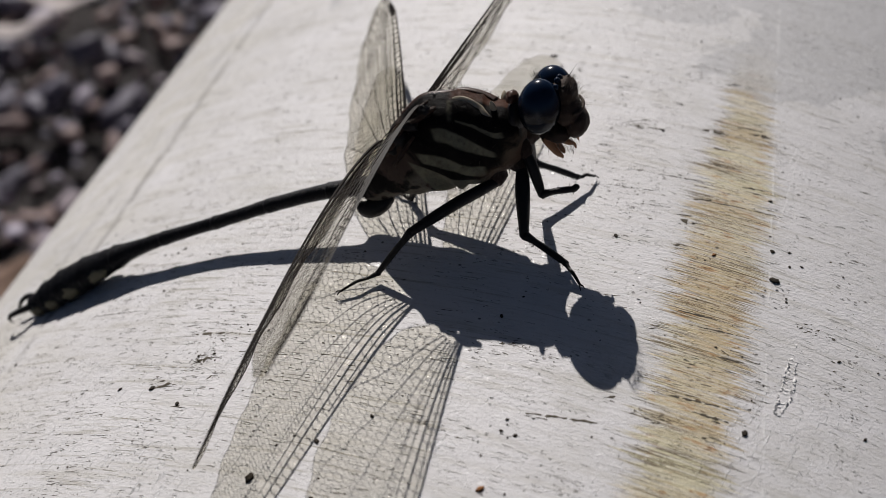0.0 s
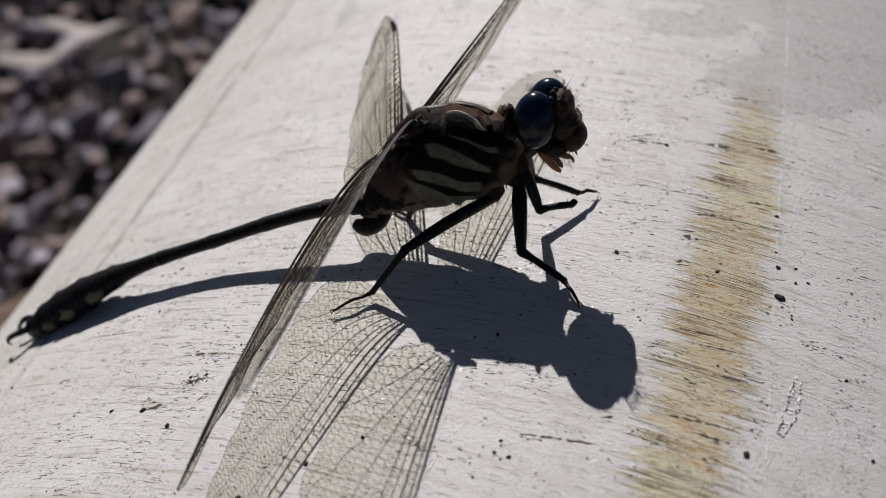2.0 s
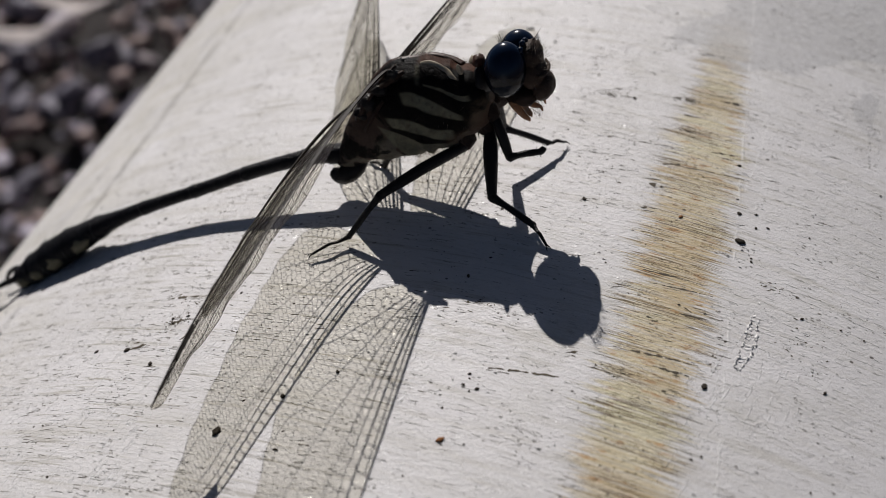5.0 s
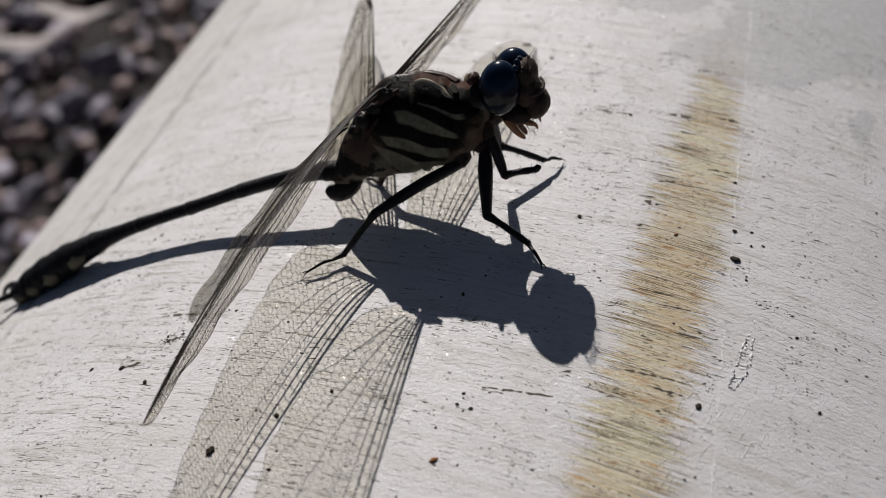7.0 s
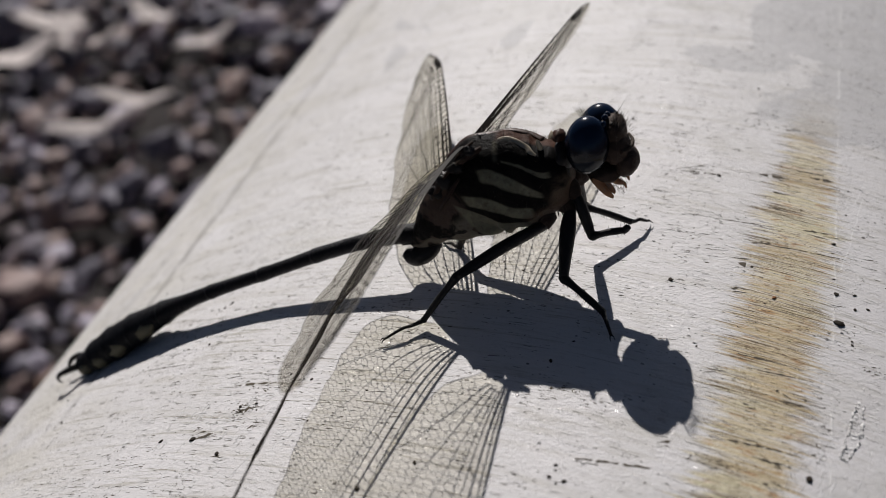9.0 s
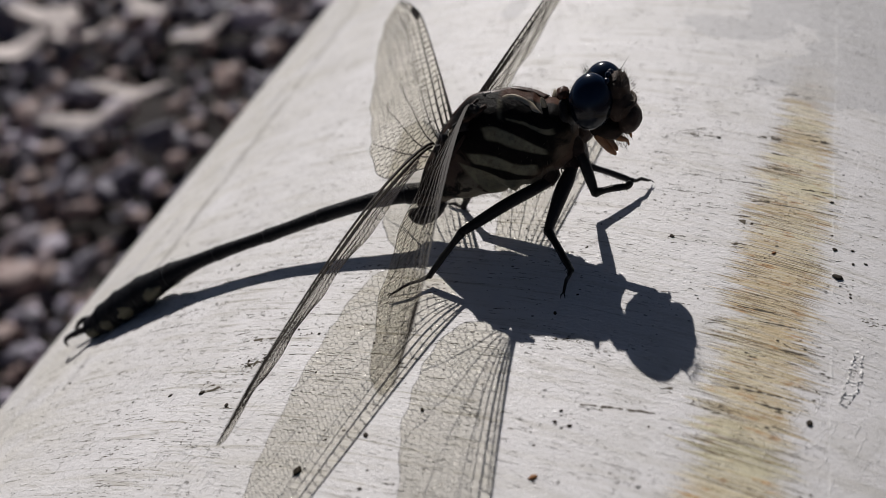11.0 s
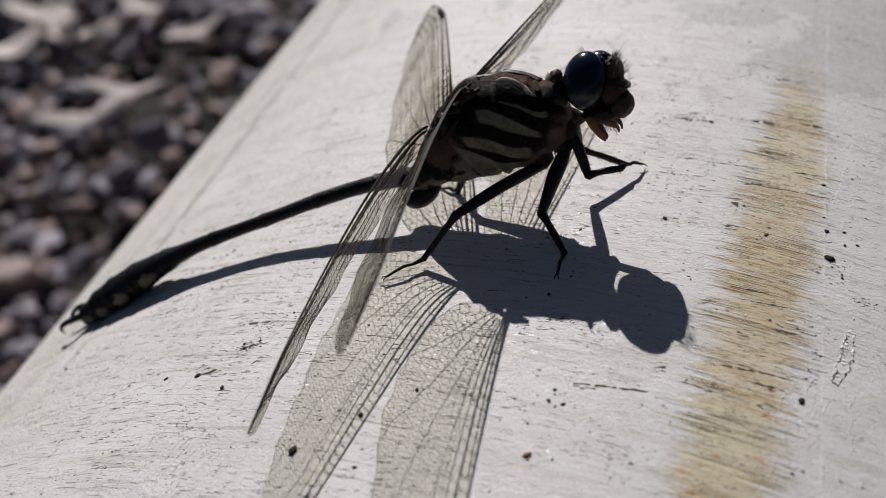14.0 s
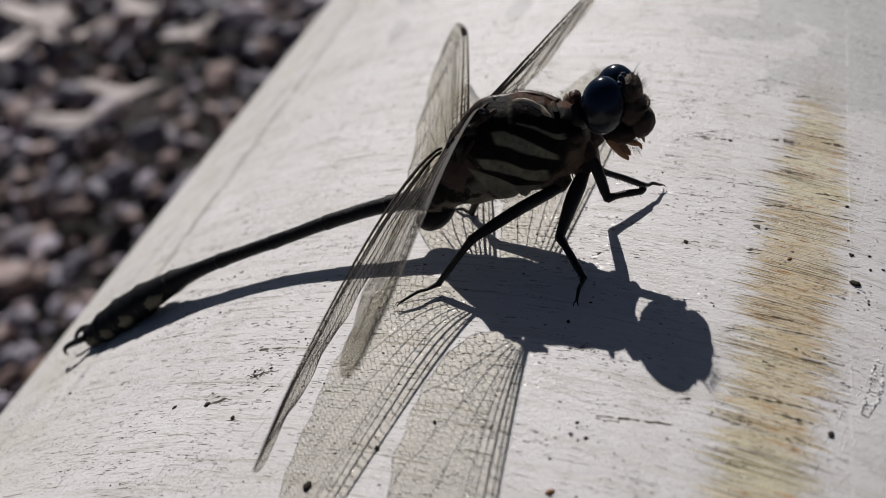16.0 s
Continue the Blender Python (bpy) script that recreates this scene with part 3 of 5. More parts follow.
def build_wing(kind, side, length, parent, seed, bow=0.0, bold=0.9, net=0.024):
    """A wing in its own space: x towards the head, y out along the span (times side), z up. Slightly corrugated."""
    rng = random.Random(seed)
    ys, lead, chord = wing_outline(kind, length)

    def place(y, f):
        """A point at span y and the fraction f of the chord behind the leading edge."""
        le, ch = np.interp(y, ys, lead), np.interp(y, ys, chord)
        fold = 0.16 * math.sin(f * 30) * max(0.0, 0.5 - f) + 0.10 * math.sin(y * 0.9 + f * 7) * f
        edge = 0.10 * math.sin(y * 2.1) * f * f
        arch = bow * math.sin(math.pi * min(1.0, max(0.0, y / length)) ** 0.62)
        return Vector((le - ch * f + edge, y * side, fold + arch + 0.5 * f * f * ch / 10))

    bm = bmesh.new()
    fr = np.linspace(0, 1, 13)
    grid = [[bm.verts.new(place(y, f) * MM) for f in fr] for y in ys]
    for i in range(len(ys) - 1):
        for j in range(12):
            bm.faces.new((grid[i][j], grid[i + 1][j], grid[i + 1][j + 1], grid[i][j + 1]))
    wing = part("wing", bm, MEMBRANE, parent, "clear brown-tinted wing with a net of dark veins")

    verts, faces = [], []

    def bar(a, b, r):
        d = b - a
        if d.length < 1e-6:
            return
        d.normalize()
        x = d.orthogonal().normalized()
        y = d.cross(x)
        o = len(verts)
        for p in (a, b):
            for k in range(3):
                verts.append(((p + (x * math.cos(2.094 * k) + y * math.sin(2.094 * k)) * r * 0.88) * MM)[:])
        for k in range(3):
            k2 = (k + 1) % 3
            faces.append((o + k, o + k2, o + 3 + k2, o + 3 + k))

    def line(points, r0, r1):
        n = len(points)
        for i in range(n - 1):
            near = max(0.0, 1 - abs(points[i].y) / (0.38 * length))
            bar(points[i], points[i + 1], (r0 + (r1 - r0) * i / n) * (1 + bold * near))

    # long veins: leading edge, the two behind it, then branches that sweep to the trailing edge
    stretch = np.linspace(0.0, 1.0, 70)
    line([place(length * s, 0.0) for s in stretch], 0.12, 0.07)
    node = 0.5 if kind == "fore" else 0.42
    line([place(length * s, 0.035 + 0.03 * min(1, s * 8) * (1 - s / node)) for s in stretch if s < node], 0.075, 0.05)
    line([place(length * s, 0.13 - 0.02 * s) for s in stretch], 0.10, 0.055)
    line([place(length * s, 0.19 + 0.02 * s) for s in stretch if s < 0.96], 0.06, 0.035)
    for a, b, e in ((0.24, 0.40, 0.94), (0.31, 0.85, 0.86), (0.40, 1.0, 0.62), (0.50, 1.0, 0.34)):
        line([place(length * s, a + (b - a) * (s / e) ** 1.6) for s in stretch if 0.02 < s < e], 0.045, 0.026)
    # ladder of cross veins near the leading edge
    y = 0.5
    while y < length - 0.5:
        bar(place(y, 0.0), place(y + 0.05, 0.06), 0.04)
        bar(place(y + 0.2, 0.06), place(y + 0.2, 0.13), 0.04)
        bar(place(y, 0.12), place(y + 0.1, 0.2), 0.028)
        bar(place(y + 0.35, 0.2), place(y + 0.5, 0.29), 0.026)
        y += rng.uniform(0.75, 1.15) * (1.35 if y < 9 else 1.0)
    # net of uneven cells behind, smaller towards the tip
    cell = 0.35

    def knot(a, b):
        """A corner of the net, moved a little at random; a and b in the even net."""
        q = random.Random(int(round(a * 1000)) * 7919 + int(round(b * 1000)) * 104729 + seed)
        a, b = a + q.uniform(-0.06, 0.06), b + q.uniform(-0.06, 0.06)
        return length * (a / reach) ** 0.72, 11.0 * (1 - (1 - min(b, 10.99) / 11.0) ** 1.35)

    reach = length * 1.25
    done = set()
    for i in range(int(reach / (cell * 1.732)) + 2):
        for j in range(int(11 / (cell * 1.5)) + 2):
            ca, cb = (i + 0.5 * (j % 2)) * cell * 1.732, j * cell * 1.5
            ring = [(round(ca + cell * math.cos(math.pi * (k / 3 + 1 / 6)), 4), round(cb + cell * math.sin(math.pi * (k / 3 + 1 / 6)), 4)) for k in range(6)]
            for k in range(6):
                side_key = tuple(sorted((ring[k], ring[(k + 1) % 6])))
                if side_key in done:
                    continue
                done.add(side_key)
                ends = []
                for q in side_key:
                    if q[0] <= 0.3:
                        continue
                    yy, xx = knot(*q)
                    f = xx / max(0.3, np.interp(yy, ys, chord))
                    if 0.6 < yy < length - 0.15 and 0.2 < f < 1.06:
                        ends.append(place(yy, min(f, 1.0)))
                if len(ends) == 2:
                    bar(ends[0], ends[1], net * (1 + 0.7 * max(0.0, 1 - abs(ends[0].y) / (0.4 * length))))
    # thin trailing edge
    line([place(length * s, 1.0) for s in stretch], 0.022, 0.022)
    me = raw_mesh("venation", verts, faces, VEIN, False)
    veins = new("venation", me)
    veins.parent = wing
    tagged(veins, "net of fine dark brown veins")
    # dark cell near the tip
    bm = bmesh.new()
    top = []
    for dz in (0.07, -0.07):
        top.append([bm.verts.new((place(length * s, f) + Vector((0, 0, dz))) * MM) for s, f in ((0.80, 0.005), (0.88, 0.005), (0.885, 0.13), (0.795, 0.12))])
    bm.faces.new(top[0])
    bm.faces.new(top[1][::-1])
    for k in range(4):
        bm.faces.new((top[0][k], top[1][k], top[1][(k + 1) % 4], top[0][(k + 1) % 4]))
    part("wing_spot", bm, VEIN, wing, "small dark brown wing spot", False)
    return wing


def wing_turn(span, chord, side):
    """The turn that lays a wing's x along chord and its y (times side) along span."""
    s = Vector(span).normalized() * side
    c = Vector(chord)
    c = (c - s * c.dot(s)).normalized()
    n = c.cross(s)
    return Matrix((c, s, n)).transposed()


def build_leg(points, radii, org, parent, seed, foot=True):
    """A leg of three limbs through points (hip, knee, ankle, toe), millimetres in the world."""
    rng = random.Random(seed)
    p = [Vector(q) - Vector(org) for q in points]
    r = radii

    def limb(a, b, r0, rm, r1, bend):
        side = (b - a).normalized().orthogonal()
        mid = (a + b) / 2 + Vector(bend)
        q = (a * 3 + b) / 4 + Vector(bend) * 0.6
        q2 = (a + b * 3) / 4 + Vector(bend) * 0.6
        bm = bmesh.new()
        tube(bm, [(*a, r0, r0), (*q, rm, rm * 0.85), (*mid, rm, rm * 0.85), (*q2, (rm + r1) / 2, (rm + r1) / 2), (*b, r1, r1)], 14, 5, side)
        d = (b - a)
        n = max(5, int(d.length / 0.17))
        for i in range(n):
            s = (i + 0.5) / n
            at = a.lerp(b, s) + Vector(bend) * (1 - (2 * s - 1) ** 2)
            for k in range(2):
                out = Vector((rng.uniform(-1, 1), rng.uniform(-1, 0.3), rng.uniform(-1, 0.2)))
                out = (out - d.normalized() * out.dot(d.normalized())).normalized()
                spike(bm, at + out * rm * 0.6, at + out * (rm + rng.uniform(0.10, 0.24)) + d.normalized() * 0.12, 0.03, 3)
        return bm

    upper = limb(p[0], p[1], r[0] * 0.72, r[0], r[0] * 0.62, (0, 0, 0.16))
    blob(upper, p[1], (r[0] * 0.66, r[0] * 0.62, r[0] * 0.66), None, 12, 8)
    leg = part("leg", upper, BLACK, parent, "spiny black leg")
    lower = limb(p[1], p[2], r[1] * 1.35, r[1] * 1.05, r[1] * 0.8, (0, 0, 0.07))
    blob(lower, p[2], (r[1] * 0.95, r[1] * 0.9, r[1] * 0.95), None, 10, 8)
    part("tibia", lower, BLACK, leg)
    bm = bmesh.new()
    a, b = p[2], p[3]
    k = a.lerp(b, 0.55) + Vector((0, 0, 0.16))
    tube(bm, [(*a, r[1] * 0.8, r[1] * 0.8), (*a.lerp(b, 0.3), r[2], r[2]), (*k, r[2], r[2]), (*b, r[2] * 0.7, r[2] * 0.7)], 8, 3, (b - a).normalized().orthogonal())
    d = (b - a).normalized()
    w = d.cross(Vector((0, 0, 1))).normalized()
    if foot:
        for sgn in (-1, 1):
            tube(bm, [(*(b - d * 0.05), 0.06, 0.06), (*(b + d * 0.2 + w * sgn * 0.12 + Vector((0, 0, 0.04))), 0.045, 0.045), (*(b + d * 0.36 + w * sgn * 0.16 - Vector((0, 0, 0.12))), 0.02, 0.02)], 6, 3, w)
    part("tarsus", bm, BLACK, leg, "thin black foot with two claws")
    return leg


ROLL = 24.0          # degrees by which the body leans away
THORAX_SIDES = 48


def thorax_skin():
    """Rings of the thorax in world millimetres, each with its place along x."""
    rows = [(-7.3, -0.2, 170.35, 0.5, 0.5), (-6.4, -0.25, 170.8, 1.0, 0.95), (-5.0, -0.25, 172.1, 1.75, 1.45), (-3.0, -0.2, 173.5, 2.9, 1.9),
            (-0.8, -0.15, 174.8, 3.55, 2.15), (1.4, -0.15, 175.2, 3.4, 2.1), (3.2, -0.15, 175.5, 2.8, 2.05), (4.4, -0.2, 176.0, 2.05, 1.75), (5.0, -0.2, 176.2, 1.15, 1.1)]
    pts = spline([(x, body_y(x) + dy, z, hh, hw) for x, dy, z, hh, hw in rows], 8)
    skin = []
    for i, row in enumerate(pts):
        c = Vector(row[:3])
        ahead = (Vector(pts[min(i + 1, len(pts) - 1)][:3]) - Vector(pts[max(i - 1, 0)][:3])).normalized()
        across = Vector((-0.15, math.cos(radians(ROLL)), -math.sin(radians(ROLL))))
        across = (across - ahead * ahead.dot(across)).normalized()
        up = ahead.cross(across)
        ring = []
        for k in range(THORAX_SIDES):
            a = 2 * math.pi * k / THORAX_SIDES
            # plates of the flank: shallow dents along the seams
            seam = 0.05 * math.sin(3.1 * row[0] + 4.0 * math.cos(a)) + 0.06 * noise.noise(Vector((row[0] * 0.9, 2.2 * math.cos(a), 3 * math.sin(a))))
            r = 1 + 0.55 * seam
            ring.append(c + up * (row[3] * math.cos(a) * r) + across * (row[4] * math.sin(a) * r))
        skin.append((row[0], ring))
    return skin


THORAX_SKIN = thorax_skin()
SHOULDER_BAR = ((0.75, 0.46, 0.09), (1.3, 0.52, 0.24), (2.0, 0.60, 0.28), (2.7, 0.70, 0.26), (3.4, 0.81, 0.20), (3.95, 0.91, 0.07))


def thorax_at(x, a, lift=0.0):
    """A point of the thorax's skin: x along it, a radians from the back (towards +y), raised by lift."""
    k = (a % (2 * math.pi)) / (2 * math.pi) * THORAX_SIDES
    k0, f = int(k), k - int(k)
    xs = [row[0] for row in THORAX_SKIN]
    i = max(0, min(len(xs) - 2, int(np.searchsorted(xs, x)) - 1))
    g = (x - xs[i]) / (xs[i + 1] - xs[i])

    def on(ring):
        return ring[k0 % THORAX_SIDES].lerp(ring[(k0 + 1) % THORAX_SIDES], f)

    p = on(THORAX_SKIN[i][1]).lerp(on(THORAX_SKIN[i + 1][1]), g)
    mid = sum(THORAX_SKIN[i][1], Vector()) / THORAX_SIDES
    return p + (p - mid).normalized() * lift


def build_dragonfly():
    fly = new("dragonfly")
    fly.location = ROOT * MM
    tagged(fly, "black clubtail dragonfly with yellow-green bars perched on pipe", "dragonfly")
    o = ROOT

    # thorax: oblique barrel that leans back a little
    bm = bmesh.new()
    ring_loft(bm, [[(p - o) * MM for p in ring] for _, ring in THORAX_SKIN])
    thorax = part("thorax", bm, THORAX, fly, "black thorax with sloping yellow-green bars")
    # flank coordinates: millimetres along, angle down from the back
    uv = thorax.data.uv_layers.new(name="UVMap")
    for loop in thorax.data.loops:
        i, k = divmod(loop.vertex_index, THORAX_SIDES)
        turn = 2 * math.pi * k / THORAX_SIDES
        uv.data[loop.index].uv = (THORAX_SKIN[i][0], min(turn, 2 * math.pi - turn))
    # brown ridge along the back
    bm = bmesh.new()
    tube(bm, shift([(*thorax_at(x, 0.02, 0.02), h, w) for x, h, w in ((-2.0, 0.10, 0.25), (-0.8, 0.08, 0.24), (0.4, 0.07, 0.2), (1.6, 0.08, 0.22), (3.0, 0.09, 0.22), (4.2, 0.1, 0.3))], o), 16, 6, (-0.15, 1, 0), 0.25)
    part("back_ridge", bm, BROWN, fly, "thin red-brown ridge along the back")
    for sgn in (-1, 1):
        # pale bar along the shoulder
        bm = bmesh.new()
        rows = [(*thorax_at(x, sgn * a, -0.01), w, 0.035) for x, a, w in SHOULDER_BAR]
        tube(bm, shift(rows, o), 12, 5, (0, sgn * 0.65, 0.75), 0.2)
        part("shoulder_bar", bm, BAR, fly, "pale yellow-grey bar on the shoulder")
        # leaf-shaped plate at the collar
        bm = bmesh.new()
        blob(bm, thorax_at(4.22, sgn * 0.62, 0.14) - o, (0.22, 0.16, 0.62), Euler((radians(-30 * sgn - ROLL), radians(-4), 0)).to_matrix(), 12, 10, 0.2)
        part("collar_plate", bm, BAR, fly)
    # collar behind the head
    bm = bmesh.new()
    blob(bm, Vector((4.75, body_y(4.75), 176.9)) - o, (0.6, 1.3, 1.2), None, 20, 12, 0.25, 2.0)
    part("collar", bm, BLACK, fly, "black shiny collar behind the head")
    bm = bmesh.new()
    blob(bm, Vector((4.6, body_y(4.6) + 0.1, 178.3)) - o, (0.45, 0.6, 0.42), None, 16, 10, 0.3, 2.0)
    part("collar_lobe", bm, BROWN, fly)
    # wing roots
    for x, y, z, r in ((-1.5, -0.6, 177.9, 0.65), (-3.5, -0.9, 175.9, 0.8), (-1.0, 0.9, 177.8, 0.7), (-3.2, 0.9, 175.8, 0.85), (-2.5, -0.9, 176.9, 0.6), (-4.3, -0.9, 175.0, 0.65)):
        bm = bmesh.new()
        blob(bm, Vector((x, body_y(x) + y, z)) - o, (r, r * 0.7, r * 0.75), None, 14, 10, 0.5, 2.5)
        part("wing_root", bm, BLACK, fly)
    for x0, z0, x1, z1, y, r in ((-0.6, 178.3, -3.2, 176.6, -1.0, 0.20), (-3.2, 176.6, -4.6, 174.6, -1.25, 0.18), (-1.2, 178.6, -2.6, 177.4, -0.6, 0.15), (-2.2, 176.4, -4.0, 174.0, -1.75, 0.16)):
        bm = bmesh.new()
        tube(bm, shift([(x0, body_y(x0) + y + 0.3, z0, r * 0.7, r), ((x0 + x1) / 2, body_y((x0 + x1) / 2) + y, (z0 + z1) / 2 + 0.1, r, r), (x1, body_y(x1) + y + 0.1, z1, r * 0.7, r)], o), 8, 5, (0, 1, 0), 0.6)
        part("wing_strut", bm, COXA, fly, "dark knobbly strut at the wing root")
    # bulge under the rear of the thorax
    bm = bmesh.new()
    tube(bm, shift([(-5.2, body_y(-5.2) - 0.5, 170.4, 0.3, 0.5), (-6.1, body_y(-6.1) - 0.8, 169.8, 0.7, 0.7), (-7.1, body_y(-7.1) - 0.9, 169.45, 0.75, 0.7), (-7.9, body_y(-7.9) - 0.7, 169.7, 0.3, 0.4)], o), 14, 5, (-0.15, 1, 0), 0.15)
    part("abdomen_lobe", bm, BLACK, fly, "dark rounded lobe under the abdomen base")

    # abdomen in ten rings, a slim rod with a club at its end
    line = [(-5.6, 170.9, 0.95, 0.95), (-9.45, 170.75, 0.66, 0.66), (-14.4, 169.62, 0.56, 0.58), (-19.5, 168.02, 0.52, 0.54), (-24.7, 166.42, 0.55, 0.58), (-27.9, 165.25, 0.68, 0.76),
            (-30.4, 164.1, 1.0, 1.2), (-33.7, 162.35, 1.28, 1.55), (-36.9, 160.42, 1.26, 1.48), (-39.2, 159.1, 0.82, 0.9)]
    pts = spline([(x, body_y(x), z, a, b) for x, z, a, b in line], 12)
    cum = np.r_[0, np.cumsum(np.linalg.norm(np.diff(pts[:, :3], axis=0), axis=1))]
    cuts = np.array([0, 0.07, 0.13, 0.28, 0.42, 0.56, 0.70, 0.80, 0.88, 0.94, 1.0]) * cum[-1]

    def at(s):
        return [np.interp(s, cum, pts[:, k]) for k in range(5)]

    for i in range(10):
        s0, s1 = cuts[i], cuts[i + 1]
        rows = []
        for f, k in ((0, 0.90), (0.04, 0.97), (0.3, 0.97), (0.7, 0.99), (0.90, 1.05), (0.98, 1.07), (1.015, 0.92)):
            x, y, z, a, b = at(min(s0 + (s1 - s0) * f, cum[-1]) - 0.001 * (f < 1))
            rows.append((x - 0.0004 * f, y, z - 0.0002 * f, a * k, b * k))
        rows[-1] = (rows[-1][0] - 0.05, *rows[-1][1:])
        bm = bmesh.new()
        tube(bm, shift(rows, o), 24, 3, (-0.15, 1, 0), 0.05)
        part("abdomen_segment", bm, ABDO, fly, "black abdomen ring")
        if i in (6, 7, 8, 9):
            x, y, z, a, b = at((s0 + s1) / 2)
            for sgn in (-1, 1):
                bm = bmesh.new()
                blob(bm, Vector((x, y + sgn * b * 0.82, z - a * 0.20)) - o, ((s1 - s0) * 0.36, 0.42, a * 0.50), Euler((0, radians(-28), radians(8))).to_matrix(), 14, 10, 0.35, 1.6)
                part("side_spot", bm, YELLOW, fly, "dull yellow spot on the club")
    # tail claspers
    for sgn in (-1, 1):
        bm = bmesh.new()
        tube(bm, shift([(-39.0, body_y(-39) + sgn * 0.4, 159.45, 0.36, 0.32), (-40.0, body_y(-40) + sgn * 0.95, 159.35, 0.28, 0.26), (-41.0, body_y(-41) + sgn * 1.05, 158.9, 0.22, 0.2), (-41.55, body_y(-41.6) + sgn * 0.85, 158.2, 0.14, 0.13), (-41.6, body_y(-41.7) + sgn * 0.6, 157.6, 0.05, 0.05)], o), 10, 5, (-0.15, 1, 0))
        part("tail_hook", bm, BLACK, fly, "black curved tail hook")
    # short hair on the back and the flanks
    rng = random.Random(11)
    bm = bmesh.new()
    for count, x0, x1, a0, a1, long in ((420, -1.5, 4.6, -0.35, 0.7, 0.55), (420, -5.0, 3.8, 2.5, 3.78, 0.5), (160, -4.5, 4.2, -2.6, 2.6, 0.42)):
        for _ in range(count):
            x, a = rng.uniform(x0, x1), rng.uniform(a0, a1)
            base = thorax_at(x, a, -0.04)
            d = (thorax_at(x, a, 1.0) - base).normalized() + Vector((rng.uniform(-0.5, 0.2), rng.uniform(-0.4, 0.4), rng.uniform(-0.3, 0.1)))
            spike(bm, base - o, base + d.normalized() * long * rng.uniform(0.6, 1.3) - o, 0.010, 3)
    tagged(part("hair", bm, HAIR, fly, "short pale hair", False), kind="stuff")

    head = build_head(fly)
    legs = {}
    hip = Vector((4.9, 11.0, 172.9))
    legs["mid"] = build_leg([(5.0, 11.0, 173.2), (5.65, 7.4, 169.95), (8.57, 6.84, 168.05), (9.94, 5.21, 167.6)], (0.54, 0.28, 0.14), hip, fly, 1)
    legs["mid"].location = (hip - ROOT) * MM
    build_leg([(3.4, 10.5, 172.3), (-1.94, 5.26, 171.38), (-4.5, 3.7, 168.55), (-6.85, 1.9, 168.2)], (0.50, 0.25, 0.12), ROOT, fly, 2)
    build_leg([(5.5, 11.2, 174.2), (6.5, 10.0, 171.6), (8.75, 10.35, 171.95), (9.1, 10.45, 172.0)], (0.46, 0.27, 0.24), ROOT, fly, 3, False)
    build_leg([(4.9, 13.4, 174.2), (4.65, 14.62, 170.72), (7.6, 15.66, 168.72), (8.6, 16.8, 167.95)], (0.46, 0.26, 0.14), ROOT, fly, 4)
    build_leg([(3.0, 12.9, 172.9), (-3.3, 12.3, 170.7), (-4.9, 12.6, 168.15), (-6.4, 13.3, 167.85)], (0.5, 0.28, 0.13), ROOT, fly, 5)
    build_leg([(4.4, 13.0, 173.5), (2.8, 12.9, 172.9), (3.3, 12.5, 172.4), (3.6, 12.2, 172.1)], (0.40, 0.24, 0.13), ROOT, fly, 6)

    for x0, y0, z0, x1, y1, z1, r in ((3.6, 11.6, 174.2, 5.0, 11.0, 173.1, 0.75), (2.4, 11.3, 173.6, 3.5, 10.5, 172.3, 0.85), (4.4, 11.8, 175.0, 5.5, 11.25, 174.2, 0.7),
                                      (3.6, 12.3, 174.4, 4.5, 13.0, 173.3, 0.65), (2.4, 12.1, 173.8, 3.0, 12.9, 172.9, 0.7), (4.4, 12.6, 175.0, 5.5, 13.2, 174.1, 0.7)):
        bm = bmesh.new()
        tube(bm, shift([(x0, y0, z0, r, r), ((x0 + x1) / 2, (y0 + y1) / 2, (z0 + z1) / 2 + 0.05, r * 1.05, r), (x1, y1, z1, r * 0.7, r * 0.7), (x1 + 0.15, y1 - 0.05, z1 - 0.15, r * 0.4, r * 0.4)], o), 14, 4, (0.3, 1, 0), 0.2)
        part("coxa", bm, COXA, fly, "dark brown leg joint under the thorax")
    wings = {
        "near_hind": build_wing("hind", -1, 27.7, fly, 21, 1.0, 0.25, 0.019),
        "near_fore": build_wing("fore", -1, 26.7, fly, 22, 0.5, 0.25, 0.019),
        "far_hind": build_wing("hind", 1, 27.7, fly, 23, 0.0, 1.0, 0.020),
        "far_fore": build_wing("fore", 1, 26.7, fly, 24, 0.0, 0.5, 0.018),
    }
    return fly, head, legs, wings


NECK = Vector((4.9, 12.3, 176.6))


